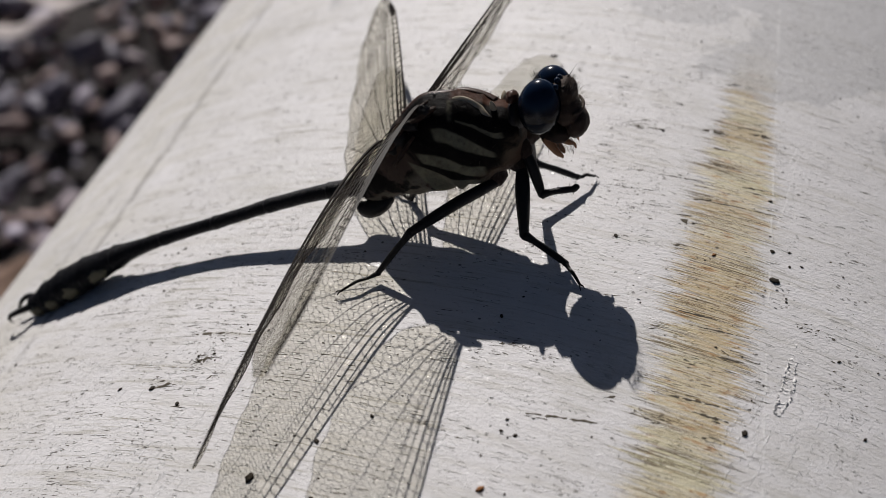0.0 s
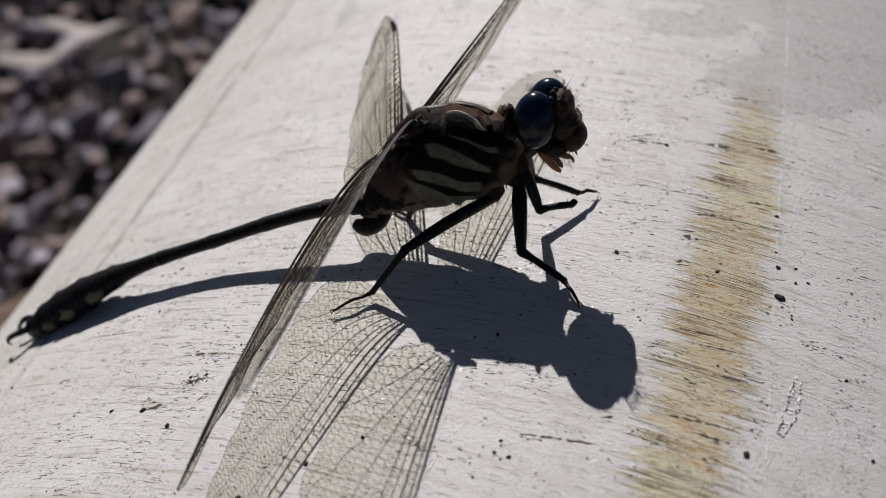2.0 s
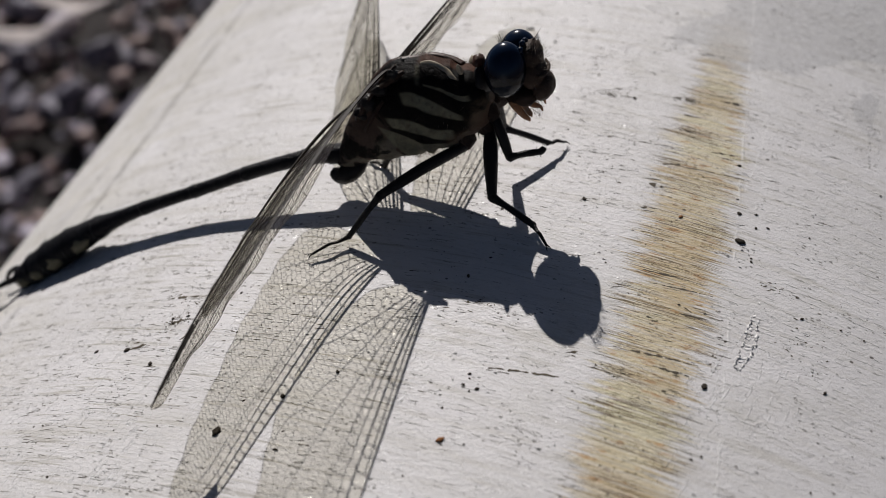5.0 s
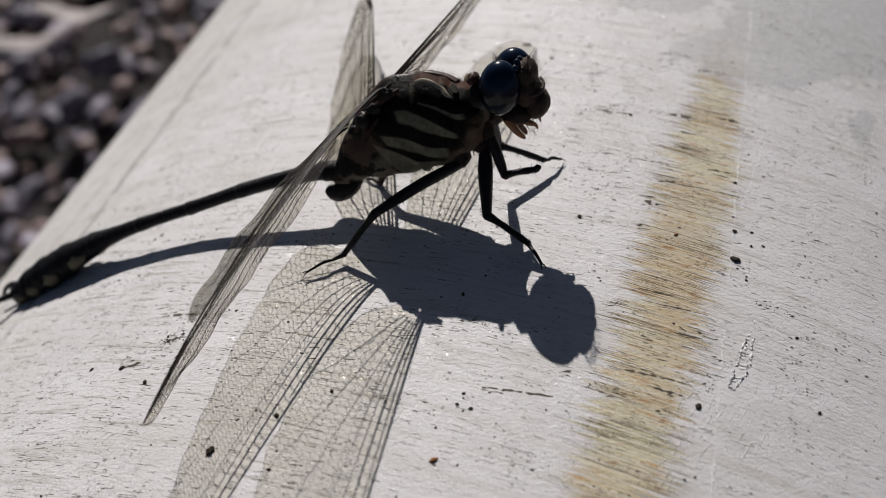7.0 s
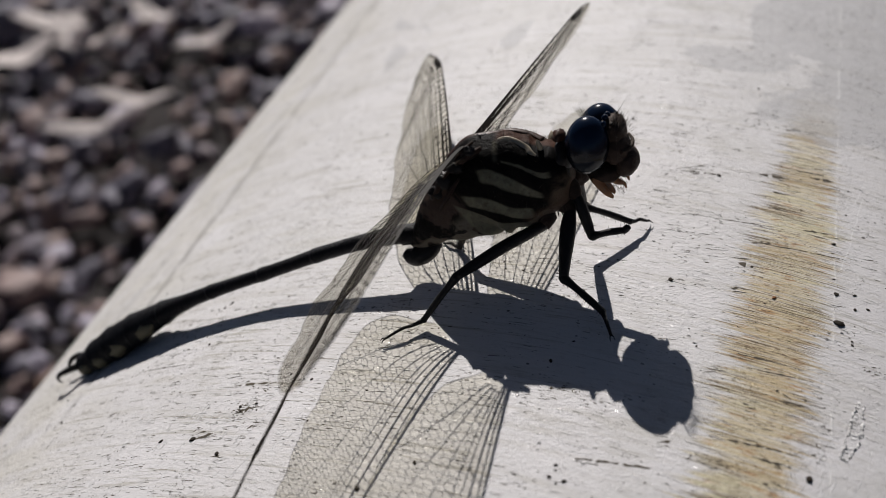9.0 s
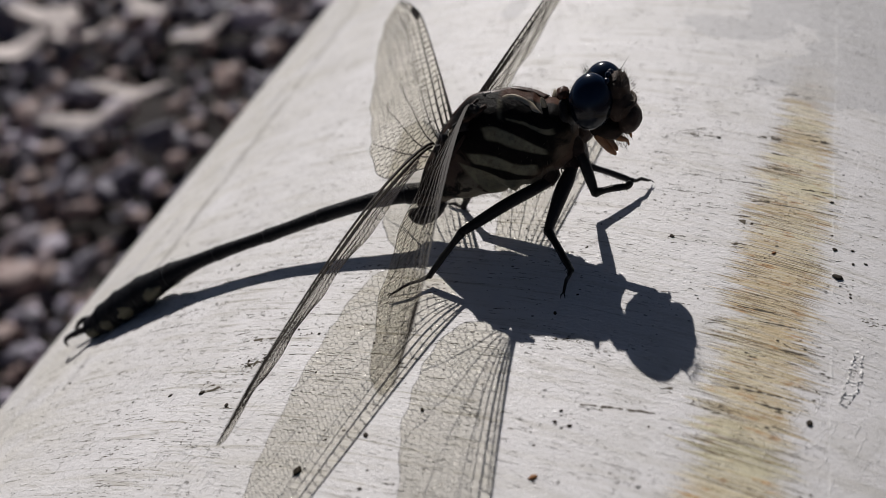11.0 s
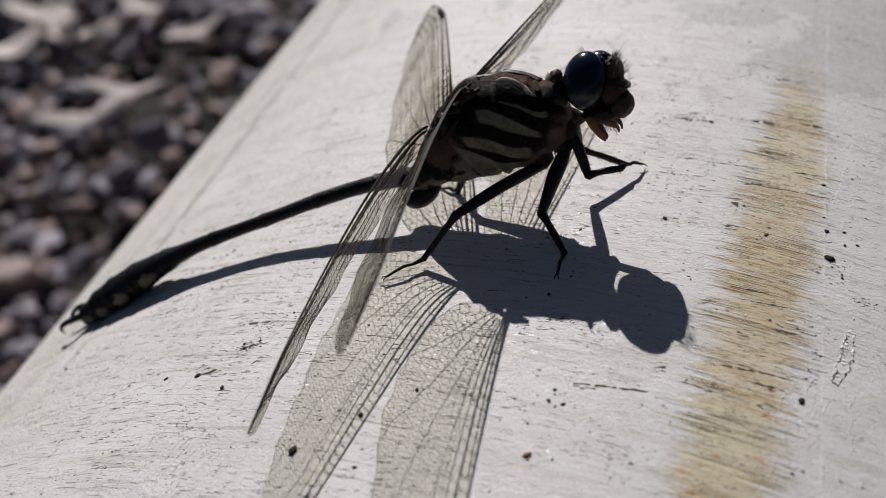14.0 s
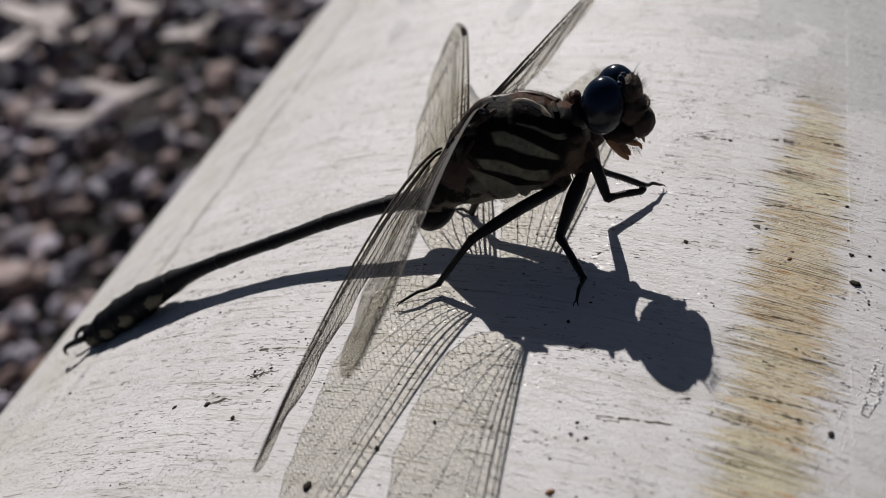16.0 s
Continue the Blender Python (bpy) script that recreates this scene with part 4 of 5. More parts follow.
def build_head(fly):
    """The head turns on its neck: its own space has its origin there."""
    o = NECK
    bm = bmesh.new()
    blob(bm, Vector((6.5, 13.0, 177.2)) - o, (1.4, 1.9, 1.8), None, 24, 16, 0.08)
    head = part("head", bm, BLACK, fly, "dark head with wide blue-black eyes")
    head.location = (NECK - ROOT) * MM
    rng = random.Random(4)
    for sgn, c in ((-1, (6.62, 11.83, 177.9)), (1, (6.95, 14.1, 177.5))):
        bm = bmesh.new()
        blob(bm, (0, 0, 0), (1.5, 1.32, 1.98), Euler((radians(-18), radians(6), 0)).to_matrix(), 40, 28)
        eye = part("eye", bm, EYE, head, "glossy blue-black compound eye")
        eye.location = (Vector(c) - o) * MM
    bm = bmesh.new()
    blob(bm, Vector((8.12, 13.3, 178.1)) - o, (0.85, 1.25, 1.1), Euler((0, radians(-10), radians(4))).to_matrix(), 28, 20, 0.14, 1.6, 0.85)
    part("forehead", bm, FACE, head, "brown hairy forehead")
    bm = bmesh.new()
    blob(bm, Vector((8.25, 12.95, 177.0)) - o, (1.0, 1.35, 1.2), None, 28, 20, 0.08, 1.6)
    part("cheek", bm, FACE, head)
    bm = bmesh.new()
    blob(bm, Vector((8.85, 12.95, 175.95)) - o, (0.85, 1.35, 1.0), Euler((0, radians(12), radians(4))).to_matrix(), 28, 20, 0.08, 1.4)
    part("upper_lip", bm, FACE, head, "dark bulging upper lip")
    bm = bmesh.new()
    tube(bm, shift([(8.9, 11.75, 177.35, 0.08, 0.1), (9.25, 12.3, 177.25, 0.12, 0.14), (9.35, 12.95, 177.2, 0.13, 0.15), (9.25, 13.6, 177.25, 0.12, 0.14), (8.9, 14.1, 177.35, 0.08, 0.1)], o), 8, 4, (0, 0, 1), 0.3)
    part("face_ridge", bm, FACE, head, "narrow brown ridge across the face")
    bm = bmesh.new()
    blob(bm, Vector((8.05, 12.9, 178.9)) - o, (0.5, 0.5, 0.22), Euler((0, radians(-20), 0)).to_matrix(), 16, 10, 0.4, 2.0)
    part("brow", bm, FACE, head, "brown patch on the brow")
    bm = bmesh.new()
    blob(bm, Vector((7.4, 12.8, 175.35)) - o, (1.35, 1.4, 0.65), None, 20, 14, 0.2, 1.6)
    part("lower_lip", bm, FACE, head)
    for sgn in (-1, 1):
        bm = bmesh.new()
        tube(bm, shift([(6.75, 12.2 + sgn * 0.4, 175.3, 0.35, 0.3), (7.1, 12.1 + sgn * 0.45, 174.75, 0.32, 0.2), (7.45, 12.05 + sgn * 0.4, 174.25, 0.26, 0.16), (7.75, 12.05 + sgn * 0.3, 173.8, 0.2, 0.12), (7.87, 12.05 + sgn * 0.25, 173.6, 0.05, 0.05)], o), 12, 4, (0, 1, 0), 0.25)
        for q in range(14):
            f = q / 13
            base = Vector((6.95 + 0.9 * f, 12.1 + sgn * 0.45, 174.75 - 1.0 * f))
            spike(bm, base - o, base + Vector((rng.uniform(-0.5, 0.1), rng.uniform(-0.2, 0.2), -rng.uniform(0.2, 0.4))) - o, 0.02, 3)
        part("palp", bm, AMBER, head, "amber-brown hairy mouthpart")
        bm = bmesh.new()
        tube(bm, shift([(7.7, 12.85 + sgn * 0.6, 175.0, 0.3, 0.22), (8.25, 12.85 + sgn * 0.65, 174.7, 0.25, 0.2), (8.6, 12.85 + sgn * 0.5, 174.45, 0.14, 0.12), (8.7, 12.85 + sgn * 0.45, 174.05, 0.05, 0.05)], o), 10, 4, (0, 1, 0), 0.2)
        part("mandible", bm, AMBER, head, "amber-brown mouthpart")
        bm = bmesh.new()
        tube(bm, shift([(8.1, 13.2 + sgn * 0.6, 178.85, 0.10, 0.10), (8.4, 13.2 + sgn * 0.7, 179.2, 0.07, 0.07)], o), 6, 3)
        spike(bm, Vector((8.38, 13.2 + sgn * 0.7, 179.17)) - o, Vector((9.05, 13.25 + sgn * 0.95, 180.1)) - o, 0.03)
        part("antenna", bm, BLACK, head, "hair-thin black antenna")
    for y, z in ((13.0, 179.3), (12.4, 179.15), (13.6, 179.15)):
        bm = bmesh.new()
        blob(bm, Vector((7.75, y, z)) - o, (0.24, 0.24, 0.24), None, 12, 8)
        part("ocellus", bm, EYE, head)
    rng = random.Random(4)
    bm = bmesh.new()
    for _ in range(240):
        a, b = rng.uniform(-1.3, 1.3), rng.uniform(-1.2, 1.4)
        n = Vector((math.cos(a) * math.cos(b), math.sin(a) * math.cos(b), math.sin(b)))
        base = Vector((8.3, 12.95, 177.3)) + Vector((n.x * 1.1, n.y * 1.3, n.z * 2.1))
        spike(bm, base - o, base + (n + Vector((rng.uniform(-0.3, 0.3), rng.uniform(-0.3, 0.3), 0.2))) * rng.uniform(0.25, 0.6) - o, 0.014, 3)
    for _ in range(16):
        base = Vector((rng.uniform(6.0, 6.5), rng.uniform(12.5, 13.7), 179.0))
        spike(bm, base - o, base + Vector((rng.uniform(-0.4, 0.05), rng.uniform(-0.3, 0.3), rng.uniform(0.7, 1.2))) - o, 0.03, 3)
    for _ in range(170):
        base = Vector((rng.uniform(6.9, 8.8), 12.4 + rng.uniform(-1, 1), rng.uniform(174.4, 175.0)))
        spike(bm, base - o, base + Vector((rng.uniform(-0.2, 0.3), rng.uniform(-0.3, 0.3), -rng.uniform(0.3, 0.7))) - o, 0.013, 3)
    tagged(part("bristles", bm, HAIR, head, "short dark bristles", False), kind="stuff")
    return head


FLY, HEAD, LEGS, WINGS = build_dragonfly()

# ---- dirt on the pipe ----
def build_specks():
    """Single crumbs, by their place round (degrees) and along (millimetres) the pipe, with their size."""
    rng = random.Random(8)
    for name, theta, y, size, mat in SPECKS:
        bm = bmesh.new()
        blob(bm, (0, 0, 0), (size, size * rng.uniform(0.55, 0.8), size * 0.3), None, 10, 8, 0.5, 2.0)
        ob = bm_object("dirt_speck", bm, mat)
        ob.matrix_world = Matrix.Translation(on_pipe(theta, y * MM, size * 0.12 * MM)) @ Euler((0, theta, 0)).to_matrix().to_4x4() @ Matrix.Rotation(rng.uniform(0, 3.1), 4, "Z")
        tagged(ob, "small rust-brown crumb stuck on pipe" if mat is RUST else "small dark crumb of dirt on pipe", "dirt", "crumbs on the pipe")
    verts, faces = [], []
    for _ in range(1700):
        theta, y = rng.uniform(-0.62, 0.55), rng.uniform(-28, 70)
        s = 0.035 + 0.13 * rng.random() ** 4
        m = Matrix.Translation(on_pipe(theta, y * MM, 0.0)) @ Euler((0, theta, rng.uniform(0, 3))).to_matrix().to_4x4()
        o = len(verts)
        for k in range(6):
            a = 2 * math.pi * k / 6
            q = s * rng.uniform(0.7, 1.2)
            verts.append((m @ Vector((q * math.cos(a) * MM, 0.7 * q * math.sin(a) * MM, -0.00001)))[:])
        verts.append((m @ Vector((0, 0, s * 0.45 * MM)))[:])
        for k in range(6):
            faces.append((o + k, o + (k + 1) % 6, o + 6))
    tagged(new("fine_dirt", raw_mesh("fine_dirt", verts, faces, SPECK)), "fine dark grit sprinkled over the pipe", "dirt", kind="stuff")


def build_streaks():
    """Grime caught in scratches: thin ragged slivers on the skin, from (u, v) to (u, v) in millimetres, with a half width."""
    rng = random.Random(31)
    verts, faces = [], []

    def sliver(u0, v0, u1, v1, w):
        n = max(3, int(math.hypot(u1 - u0, v1 - v0) / 0.16))
        gap = False
        for k in range(n + 1):
            q = k / n
            uu, vv = u0 + (u1 - u0) * q, v0 + (v1 - v0) * q + 0.05 * noise.noise(Vector((u0 + q * 9, v0, 3)))
            half = w * 0.5 * (0.25 + 0.75 * math.sin(math.pi * q) ** 0.5) * max(0.12, 0.75 + 1.3 * noise.noise(Vector((uu * 2.6, vv * 5, 1))))
            skew = 0.5 * half * noise.noise(Vector((uu * 3, vv * 7, 5)))
            for s in (-1, 0, 1):
                verts.append(on_pipe(uu * MM / R, (vv + s * half + skew) * MM, (0.000012 if s == 0 else 0.000002))[:])
            was, gap = gap, noise.noise(Vector((uu * 1.9, vv * 4, 9))) > 0.28
            if k and not (gap and was):
                o = len(verts) - 6
                for a in (0, 1):
                    faces.append((o + a, o + a + 1, o + 4 + a, o + 3 + a))

    for row in STAIN_STREAKS + BARE_STREAKS:
        sliver(*row[:4], row[4] * 1.5)
        for _ in range(3):
            f, span = rng.random(), rng.uniform(0.3, 1.1)
            u, v = row[0] + (row[2] - row[0]) * f, row[1] + (row[3] - row[1]) * f + rng.gauss(0, 0.35)
            sliver(u, v, u + span, v + rng.uniform(-0.03, 0.06), rng.uniform(0.04, 0.09))
    for i in range(210):
        cu, cv = (rng.uniform(-42, 34), rng.uniform(-24, 60)) if i < 110 else (rng.uniform(-32, 6), rng.uniform(-20, 16))
        for _ in range(rng.randrange(2, 9)):
            u, v = cu + rng.gauss(0, 1.3), cv + rng.gauss(0, 0.55)
            span = 0.12 + 1.1 * rng.random() ** 2.5
            sliver(u, v, u + span, v + span * rng.uniform(-0.02, 0.16), rng.uniform(0.03, 0.085))
    for cu, cv, many, wide, tall in PIT_CLUSTERS:
        for _ in range(many):
            u, v = cu + rng.gauss(0, wide), cv + rng.gauss(0, tall)
            span = 0.08 + 0.45 * rng.random() ** 2
            sliver(u, v, u + span, v + span * rng.uniform(-0.5, 0.7), rng.uniform(0.05, 0.14))
    tagged(new("grime_streaks", raw_mesh("grime_streaks", verts, faces, STREAK)), "dark grime caught in fine scratches on the pipe", "dirt", kind="stuff")


# place round and along the pipe, how many pits, spread both ways
PIT_CLUSTERS = [
    (-15.9, -4.4, 34, 0.45, 0.4), (-5.2, 3.4, 26, 1.0, 0.9), (8.3, 28.0, 22, 0.8, 0.9), (28.2, 1.2, 40, 1.1, 1.3), (-18.8, -6.5, 20, 0.9, 0.3), (6.7, -1.1, 26, 1.2, 0.35),
    (14.2, 31.8, 18, 1.0, 0.6), (-14.5, -2.2, 26, 1.3, 0.35), (-9.5, 5.5, 20, 1.2, 0.8), (16.0, -4.8, 24, 0.7, 0.35), (12.0, 15.5, 16, 1.2, 1.2), (25.5, 6.3, 22, 1.0, 0.25),
]
STAIN_STREAKS = [
    (15.58, 25.11, 17.83, 25.11, 0.16),
    (18.20, 26.41, 20.37, 26.46, 0.12),
    (19.26, 25.83, 21.09, 25.89, 0.16),
    (16.81, 23.14, 17.82, 23.01, 0.12),
    (19.51, 19.18, 21.55, 19.39, 0.15),
    (16.17, 16.59, 17.56, 16.83, 0.16),
    (17.57, 16.70, 22.85, 16.88, 0.07),
    (16.76, 31.78, 19.10, 32.04, 0.10),
    (16.74, 21.01, 18.04, 20.99, 0.08),
    (15.58, 14.04, 16.68, 13.84, 0.30),
    (17.69, 3.81, 22.86, 3.94, 0.12),
    (16.28, -2.74, 21.83, -2.58, 0.10),
    (19.05, -3.58, 21.42, -3.68, 0.20),
    (17.84, 0.58, 18.25, 0.55, 0.20),
    (19.91, 1.55, 21.82, 1.63, 0.13),
    (16.83, 4.88, 19.40, 4.84, 0.09),
    (20.11, 2.25, 20.84, 1.84, 0.15),
]
BARE_STREAKS = [
    (9.25, 24.28, 11.73, 25.35, 0.06),
    (9.70, 24.20, 12.76, 24.20, 0.13),
    (9.62, 16.59, 13.08, 16.65, 0.06),
    (13.17, 18.68, 17.64, 18.82, 0.06),
    (11.13, 10.90, 11.59, 11.09, 0.20),
    (15.51, 11.20, 15.96, 11.28, 0.14),
    (22.62, 0.39, 23.02, 0.35, 0.12),
    (15.05, 2.50, 15.77, 2.87, 0.06),
    (19.93, -5.44, 20.25, -5.36, 0.24),
    (22.45, -2.15, 23.23, -2.03, 0.12),
    (13.43, -4.17, 14.18, -3.86, 0.13),
    (-18.83, -7.30, -17.17, -6.71, 0.22),
    (-15.92, -4.65, -14.95, -4.28, 0.40),
    (-14.40, -6.45, -14.02, -6.10, 0.18),
    (-16.09, -8.98, -15.18, -8.90, 0.16),
    (-30.43, -3.07, -29.84, -2.99, 0.16),
    (-30.19, 1.96, -24.87, 1.53, 0.07),
    (-17.99, -1.91, -15.00, -1.88, 0.12),
    (8.62, -6.68, 13.54, -6.29, 0.14),
]
build_streaks()
pressed_mark(PIPE)
SPECKS = [
    ("crumb", 0.2732, 10.01, 0.40, SPECK),
    ("crumb", -0.0085, -8.84, 0.20, SPECK),
    ("crumb", -0.2592, -7.08, 0.20, SPECK),
    ("crumb", -0.2229, -7.20, 0.25, SPECK),
    ("crumb", 0.2675, -4.17, 0.28, SPECK),
    ("crumb", -0.0840, -14.69, 0.42, SPECK),
    ("crumb", 0.1506, 24.11, 0.20, SPECK),
    ("crumb", 0.0913, -13.03, 0.30, RUST),
    ("crumb", 0.2199, 11.08, 0.20, RUST),
    ("crumb", 0.2679, 12.97, 0.20, SPECK),
    ("crumb", 0.2595, 18.34, 0.17, SPECK),
    ("crumb", -0.0279, -15.65, 0.18, SPECK),
    ("crumb", 0.0632, 1.28, 0.20, SPECK),
    ("crumb", 0.1354, 10.98, 0.22, SPECK),
    ("crumb", -0.0437, -11.35, 0.24, SPECK),
    ("crumb", -0.1863, -8.74, 0.22, SPECK),
    ("crumb", -0.1730, -4.63, 0.09, SPECK),
    ("crumb", -0.1772, -3.98, 0.15, SPECK),
    ("crumb", -0.1895, -4.67, 0.13, SPECK),
    ("crumb", -0.1932, -4.70, 0.09, SPECK),
    ("crumb", -0.1924, -4.20, 0.15, SPECK),
    ("crumb", -0.1354, -1.71, 0.13, SPECK),
    ("crumb", -0.1545, -1.57, 0.08, SPECK),
    ("crumb", -0.1434, -1.60, 0.11, SPECK),
    ("crumb", -0.1592, -1.10, 0.13, SPECK),
    ("crumb", -0.1541, -1.79, 0.08, SPECK),
    ("crumb", 0.2676, 12.91, 0.17, SPECK),
    ("crumb", 0.2821, 13.29, 0.15, SPECK),
    ("crumb", 0.2839, 11.83, 0.15, SPECK),
    ("crumb", 0.2940, 12.19, 0.15, SPECK),
    ("crumb", 0.2852, 8.25, 0.13, SPECK),
    ("crumb", 0.3326, 4.25, 0.16, SPECK),
    ("crumb", 0.3575, -1.60, 0.18, SPECK),
    ("crumb", 0.0989, -8.86, 0.10, SPECK),
    ("crumb", 0.0958, -7.85, 0.09, SPECK),
    ("crumb", 0.1040, -8.57, 0.16, SPECK),
    ("crumb", 0.0945, -7.46, 0.14, SPECK),
    ("crumb", 0.0928, -8.41, 0.14, SPECK),
    ("crumb", -0.3044, 8.22, 0.10, SPECK),
    ("crumb", -0.3140, 8.33, 0.14, SPECK),
    ("crumb", -0.2901, 8.74, 0.15, SPECK),
    ("crumb", -0.2967, 8.26, 0.15, SPECK),
    ("crumb", -0.2919, 8.61, 0.10, SPECK),
    ("crumb", 0.0518, 31.05, 0.09, SPECK),
    ("crumb", 0.0383, 30.13, 0.10, SPECK),
    ("crumb", 0.0530, 31.04, 0.12, SPECK),
    ("crumb", 0.0497, 30.14, 0.11, SPECK),
    ("crumb", 0.0542, 30.77, 0.09, SPECK),
    ("crumb", 0.0213, 32.73, 0.15, SPECK),
    ("crumb", 0.0246, 32.80, 0.15, SPECK),
    ("crumb", 0.0221, 32.97, 0.14, SPECK),
    ("crumb", 0.0187, 32.84, 0.17, SPECK),
    ("crumb", 0.0209, 32.85, 0.11, SPECK),
]
build_specks()


def litter():
    """Dry leaves and bark chips on the gravel beside the pipe."""
    rng = random.Random(17)

    def leaf(pos, length, width, turn, mat, name, label, curl=0.4):
        bm = bmesh.new()
        n = 14
        grid = []
        for i in range(n + 1):
            s = i / n
            w = width * math.sin(math.pi * min(1, s * 0.97 + 0.03)) ** 0.6
            grid.append([(length * (s - 0.5), w * c, length * curl * (s - 0.5) ** 2 + 0.25 * abs(c) * width + 0.03 * length * math.sin(9 * s)) for c in (-1, -0.5, 0, 0.5, 1)])
        top = [[bm.verts.new(p) for p in row] for row in grid]
        low = [[bm.verts.new((p[0], p[1], p[2] - 0.0006)) for p in row] for row in grid]
        for i in range(n):
            for j in range(4):
                bm.faces.new((top[i][j], top[i + 1][j], top[i + 1][j + 1], top[i][j + 1]))
                bm.faces.new((low[i][j + 1], low[i + 1][j + 1], low[i + 1][j], low[i][j]))
            bm.faces.new((top[i][0], low[i][0], low[i + 1][0], top[i + 1][0]))
            bm.faces.new((top[i + 1][4], low[i + 1][4], low[i][4], top[i][4]))
        bmesh.ops.remove_doubles(bm, verts=bm.verts, dist=1e-6)
        ob = bm_object(name, bm, mat)
        ob.matrix_world = pose(*pos, rng.uniform(-12, 12), rng.uniform(-8, 8), turn)
        tagged(ob, label, "leaf" if "leaf" in name else "bark", "litter on the gravel")

    for pos, length, width, turn in LEAVES:
        leaf(pos, length, width, turn, STRAW, "dry_leaf", "curled pale dry leaf lying on gravel")
    for _ in range(60):
        x, y = rng.uniform(-1.2, -0.12), rng.uniform(0.0, 1.6)
        leaf((x, y, 0.008), rng.uniform(0.012, 0.035), rng.uniform(0.003, 0.008), rng.uniform(0, 360), BARK if rng.random() < 0.7 else STRAW, "bark_chip", "small brown bark chip lying on gravel", 0.1)


LEAVES = [((-0.262, 0.286, 0.016), 0.036, 0.0032, 4), ((-0.272, 0.268, 0.015), 0.040, 0.0032, 12), ((-0.345, 0.325, 0.014), 0.036, 0.0065, 55), ((-0.330, 0.345, 0.016), 0.04, 0.006, -30), ((-0.315, 0.335, 0.014), 0.03, 0.007, 20),
          ((-0.256, 0.335, 0.015), 0.028, 0.003, 40), ((-0.36, 0.30, 0.014), 0.035, 0.006, 110), ((-0.335, 0.268, 0.015), 0.034, 0.005, 65), ((-0.35, 0.355, 0.015), 0.036, 0.006, 10), ((-0.385, 0.335, 0.015), 0.034, 0.006, 80), ((-0.30, 0.36, 0.014), 0.03, 0.005, 150), ((-0.305, 0.235, 0.012), 0.026, 0.004, 75)]
litter()


# ---- movement ----
WING_BASE = {"near_hind": (-4.96, 10.27, 175.51), "near_fore": (-1.88, 11.0, 178.2), "far_hind": (-3.68, 11.6, 174.6), "far_fore": (-2.3, 12.9, 177.3)}
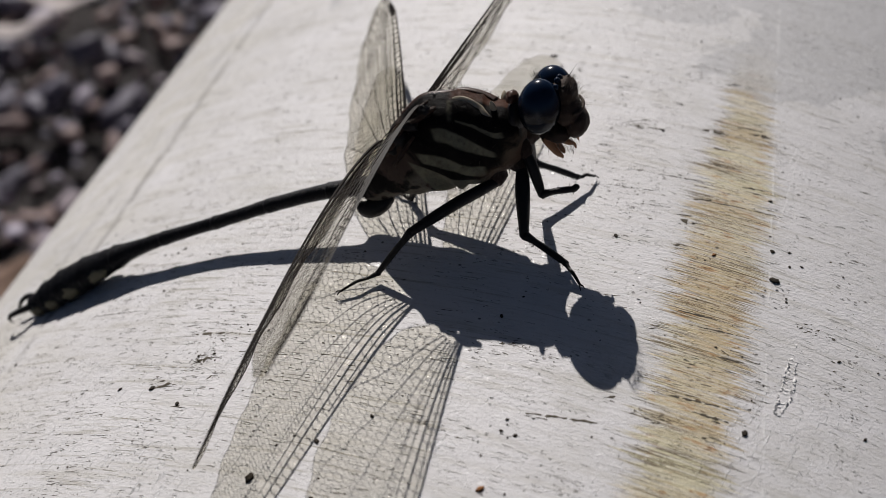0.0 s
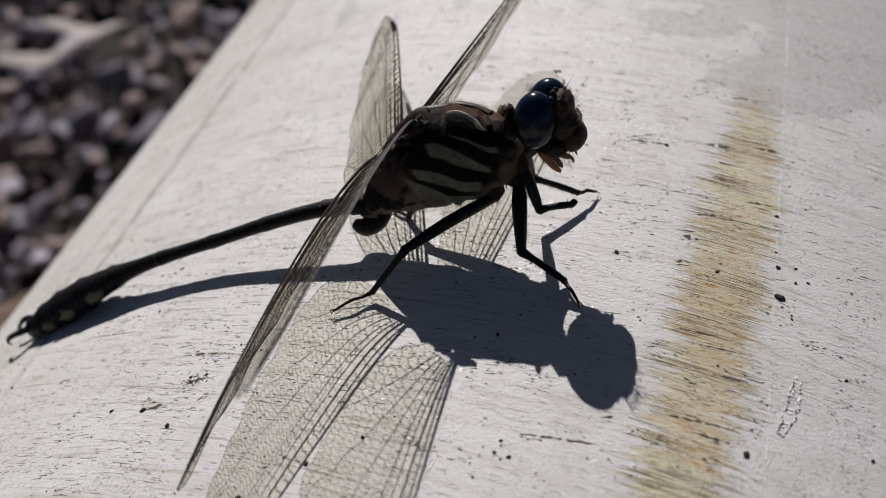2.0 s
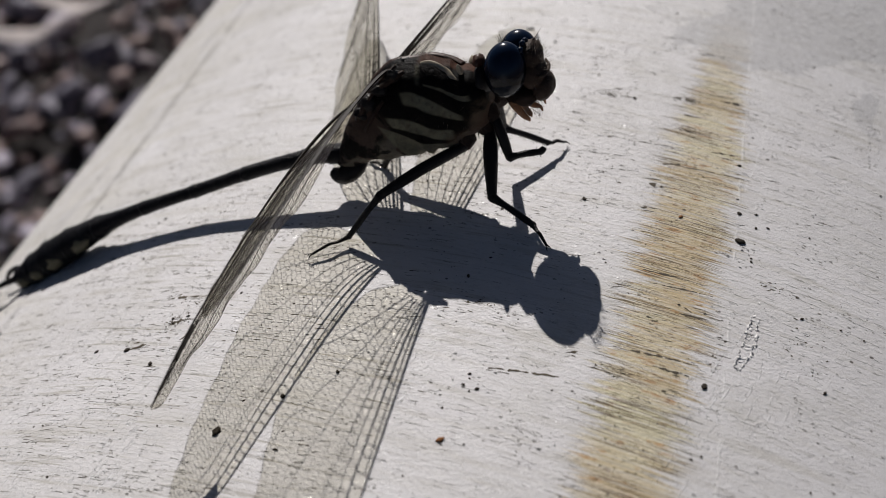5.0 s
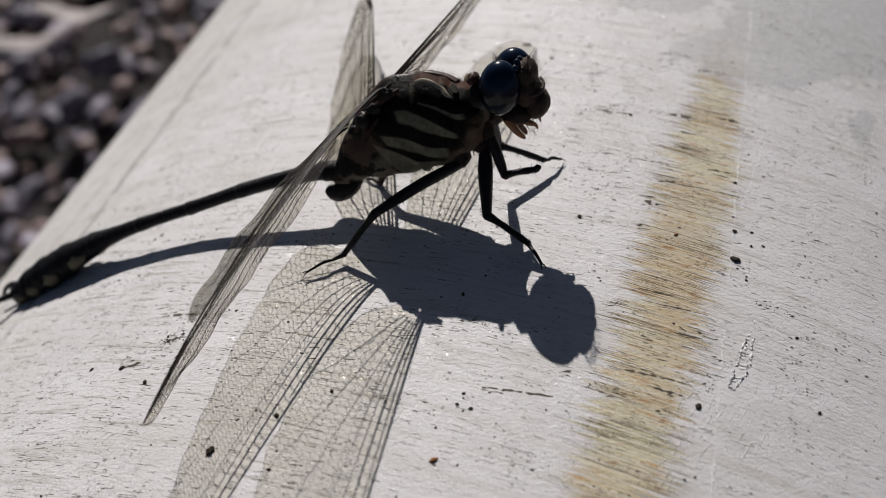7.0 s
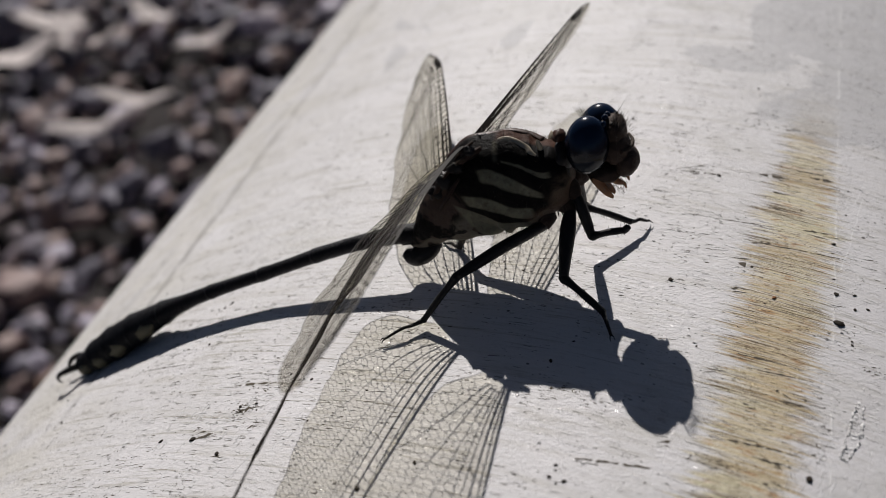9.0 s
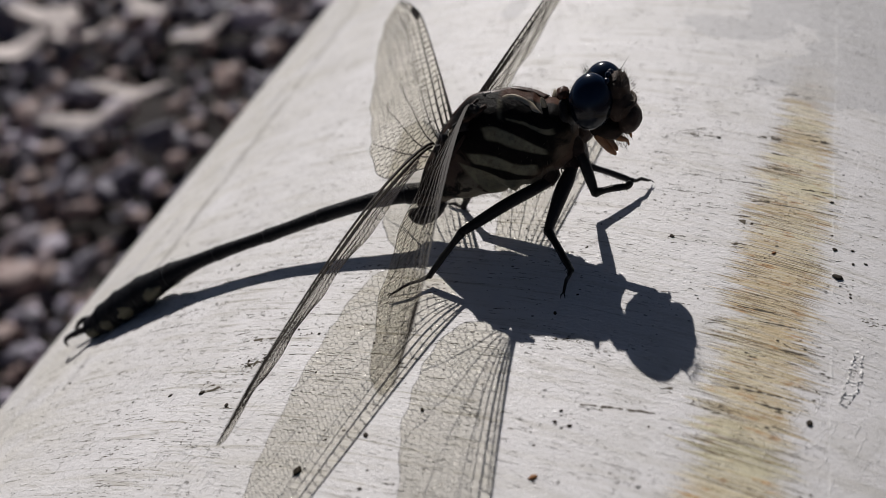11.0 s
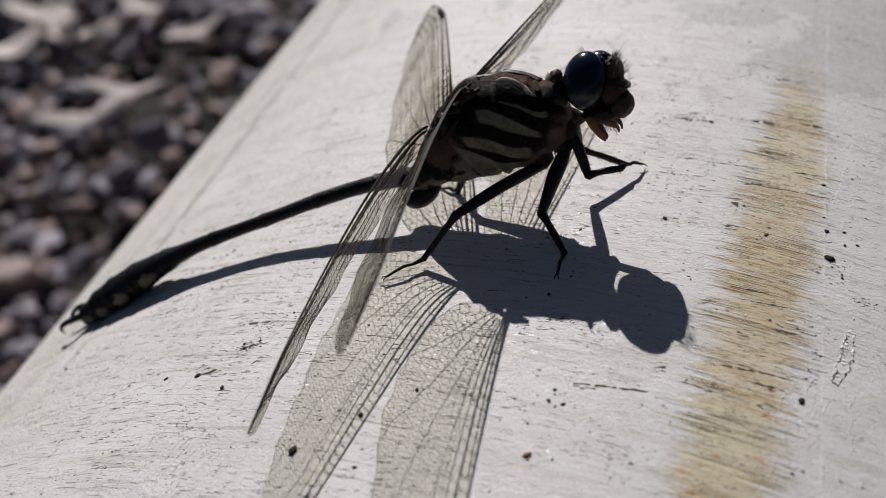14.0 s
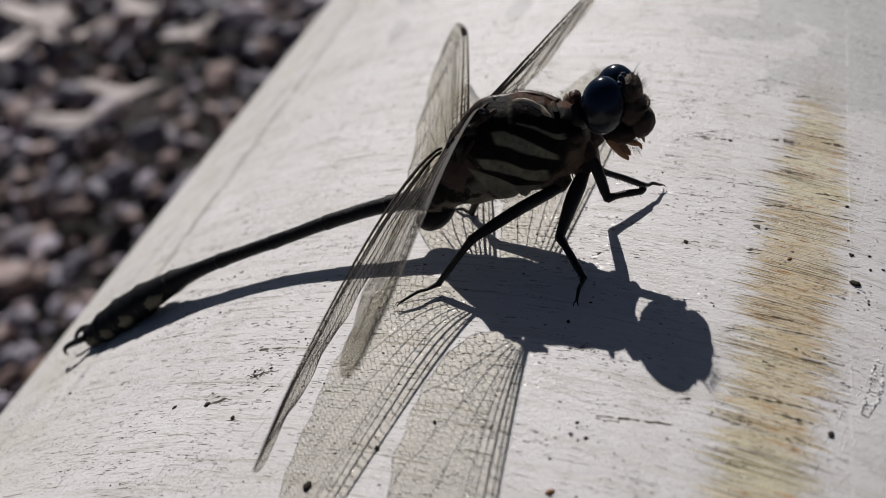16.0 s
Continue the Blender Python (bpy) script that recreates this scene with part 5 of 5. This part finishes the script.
# seconds, span, chord
WING_ROWS = {
    "near_hind": [(0, (-0.119, -0.987, -0.111), (0.440, -0.155, 0.883)), (1.5, (-0.119, -0.987, -0.111), (0.440, -0.155, 0.883)), (3.5, (-0.114, -0.99, -0.081), (0.374, -0.123, 0.922)), (7, (-0.115, -0.992, -0.047), (0.421, -0.096, 0.902)), (7.5, (-0.100, -0.99, -0.043), (0.420, -0.097, 0.905)), (8, (-0.106, -0.993, -0.04), (0.417, -0.099, 0.904)), (8.2, (-0.106, -0.993, -0.04), (0.417, -0.099, 0.904)), (10.3, (-0.046, -0.991, -0.129), (0.747, -0.119, 0.648)), (10.5, (-0.046, -0.991, -0.129), (0.747, -0.119, 0.648)), (11, (-0.162, -0.983, -0.084), (0.491, -0.156, 0.856)), (12, (-0.136, -0.986, -0.095), (0.394, -0.129, 0.911)), (12.5, (-0.09, -0.991, -0.101), (0.394, -0.129, 0.911)), (13, (-0.062, -0.993, -0.105), (0.394, -0.129, 0.911)), (14.5, (-0.087, -0.992, -0.087), (0.425, -0.120, 0.893)), (16, (-0.105, -0.989, -0.1), (0.395, -0.137, 0.908))],
    "near_fore": [(0, (0.03, -0.996, 0.085), (0.70, 0.065, 0.71)), (1.5, (0.03, -0.996, 0.085), (0.70, 0.065, 0.71)), (3.5, (0.012, -0.997, 0.079), (0.694, 0.065, 0.717)), (4.2, (0.012, -0.997, 0.079), (0.694, 0.065, 0.717)), (6.3, (0.0, -0.985, 0.17), (0.73, 0.07, 0.68)), (6.6, (0.0, -0.985, 0.17), (0.73, 0.07, 0.68)), (7, (0.015, -0.986, 0.155), (0.744, 0.07, 0.662)), (7.5, (0.03, -0.985, 0.172), (0.77, 0.076, 0.63)), (8, (0.006, -0.981, 0.19), (0.794, 0.082, 0.602)), (8.2, (0.006, -0.981, 0.19), (0.794, 0.082, 0.602)), (10.5, (0.172, -0.985, -0.023), (0.737, 0.113, 0.666)), (11, (0.177, -0.984, -0.012), (0.62, 0.09, 0.78)), (11.5, (0.160, -0.986, -0.01), (0.62, 0.09, 0.78)), (12, (0.118, -0.99, 0.04), (0.63, 0.1, 0.77)), (12.5, (0.150, -0.988, 0.021), (0.645, 0.11, 0.756)), (14.5, (0.093, -0.994, 0.055), (0.584, 0.099, 0.806)), (16, (0.093, -0.993, 0.072), (0.637, 0.115, 0.762))],
    "far_hind": [(0, (-0.369, 0.926, -0.085), (0.63, 0.305, 0.715)), (1.5, (-0.369, 0.926, -0.085), (0.63, 0.305, 0.715)), (3.5, (-0.356, 0.93, -0.094), (0.575, 0.28, 0.775)), (8, (-0.367, 0.925, -0.097), (0.575, 0.28, 0.775)), (8.2, (-0.367, 0.925, -0.097), (0.575, 0.28, 0.775)), (10.5, (-0.44, 0.898, 0.002), (0.783, 0.383, 0.49)), (11, (-0.453, 0.892, 0.013), (0.751, 0.373, 0.545)), (12.5, (-0.41, 0.911, -0.04), (0.64, 0.315, 0.70)), (14.5, (-0.343, 0.936, -0.075), (0.705, 0.309, 0.638)), (16, (-0.317, 0.944, -0.091), (0.642, 0.284, 0.713))],
    "far_fore": [(0, (0.09, 0.995, -0.05), (0.385, 0.012, 0.923)), (1.5, (0.09, 0.995, -0.05), (0.418, 0.008, 0.908)), (3.5, (0.09, 0.994, -0.06), (0.442, 0.014, 0.897)), (8, (0.109, 0.991, -0.08), (0.491, 0.016, 0.871)), (8.2, (0.109, 0.991, -0.08), (0.491, 0.016, 0.871)), (10.5, (0.07, 0.998, 0.0), (0.405, -0.028, 0.914)), (12.5, (0.07, 0.997, -0.02), (0.433, -0.012, 0.901)), (14.5, (0.119, 0.989, -0.09), (0.521, 0.015, 0.853)), (16, (0.119, 0.988, -0.1), (0.508, 0.026, 0.861))],
}
HEAD_ROWS = [(0, 0, 0, 0), (0.7, 0, 0, 0), (0.8, -24, 0, 0), (0.9, -20, 0, 0), (1.0, 0, 0, 0), (1.4, 0, 0, 0), (1.5, -24, 5, 0), (1.6, -2, 0, 0), (1.7, 0, 0, 0), (2.3, 0, 0, 0), (2.4, 40, -8, 0), (2.5, 0, 0, 0), (2.6, 0, 0, 0),
             (13.8, 0, 0, 0), (13.9, -5, 0, 0), (14.0, -18, 0, 0), (14.1, -5, 0, 0), (14.2, 0, 0, 0), (15.0, 0, 0, 0), (15.1, 5, 0, 0), (15.2, 24, 0, 0), (15.3, 5, 0, 0), (15.4, 0, 0, 0), (16, 0, 0, 0)]
MID_LEG = [(0, 0, 0, 0), (8.2, 0, 0, 0), (10.3, 1.7, -8.6, -41.4), (16, 1.7, -8.6, -41.4)]


def motions():
    for name, wing in WINGS.items():
        side = -1 if name.startswith("near") else 1
        base = (Vector(WING_BASE[name]) - ROOT) * MM
        walk(wing, [(t, Matrix.Translation(base) @ wing_turn(span, chord, side).to_4x4()) for t, span, chord in WING_ROWS[name]])
    walk(HEAD, [(t, pose(*((NECK - ROOT) * MM), rx, ry, rz)) for t, rx, ry, rz in HEAD_ROWS])
    hip = Vector((4.9, 11.0, 172.9))
    walk(LEGS["mid"], [(t, pose(*((hip - ROOT) * MM), rx, ry, rz)) for t, rx, ry, rz in MID_LEG])


motions()
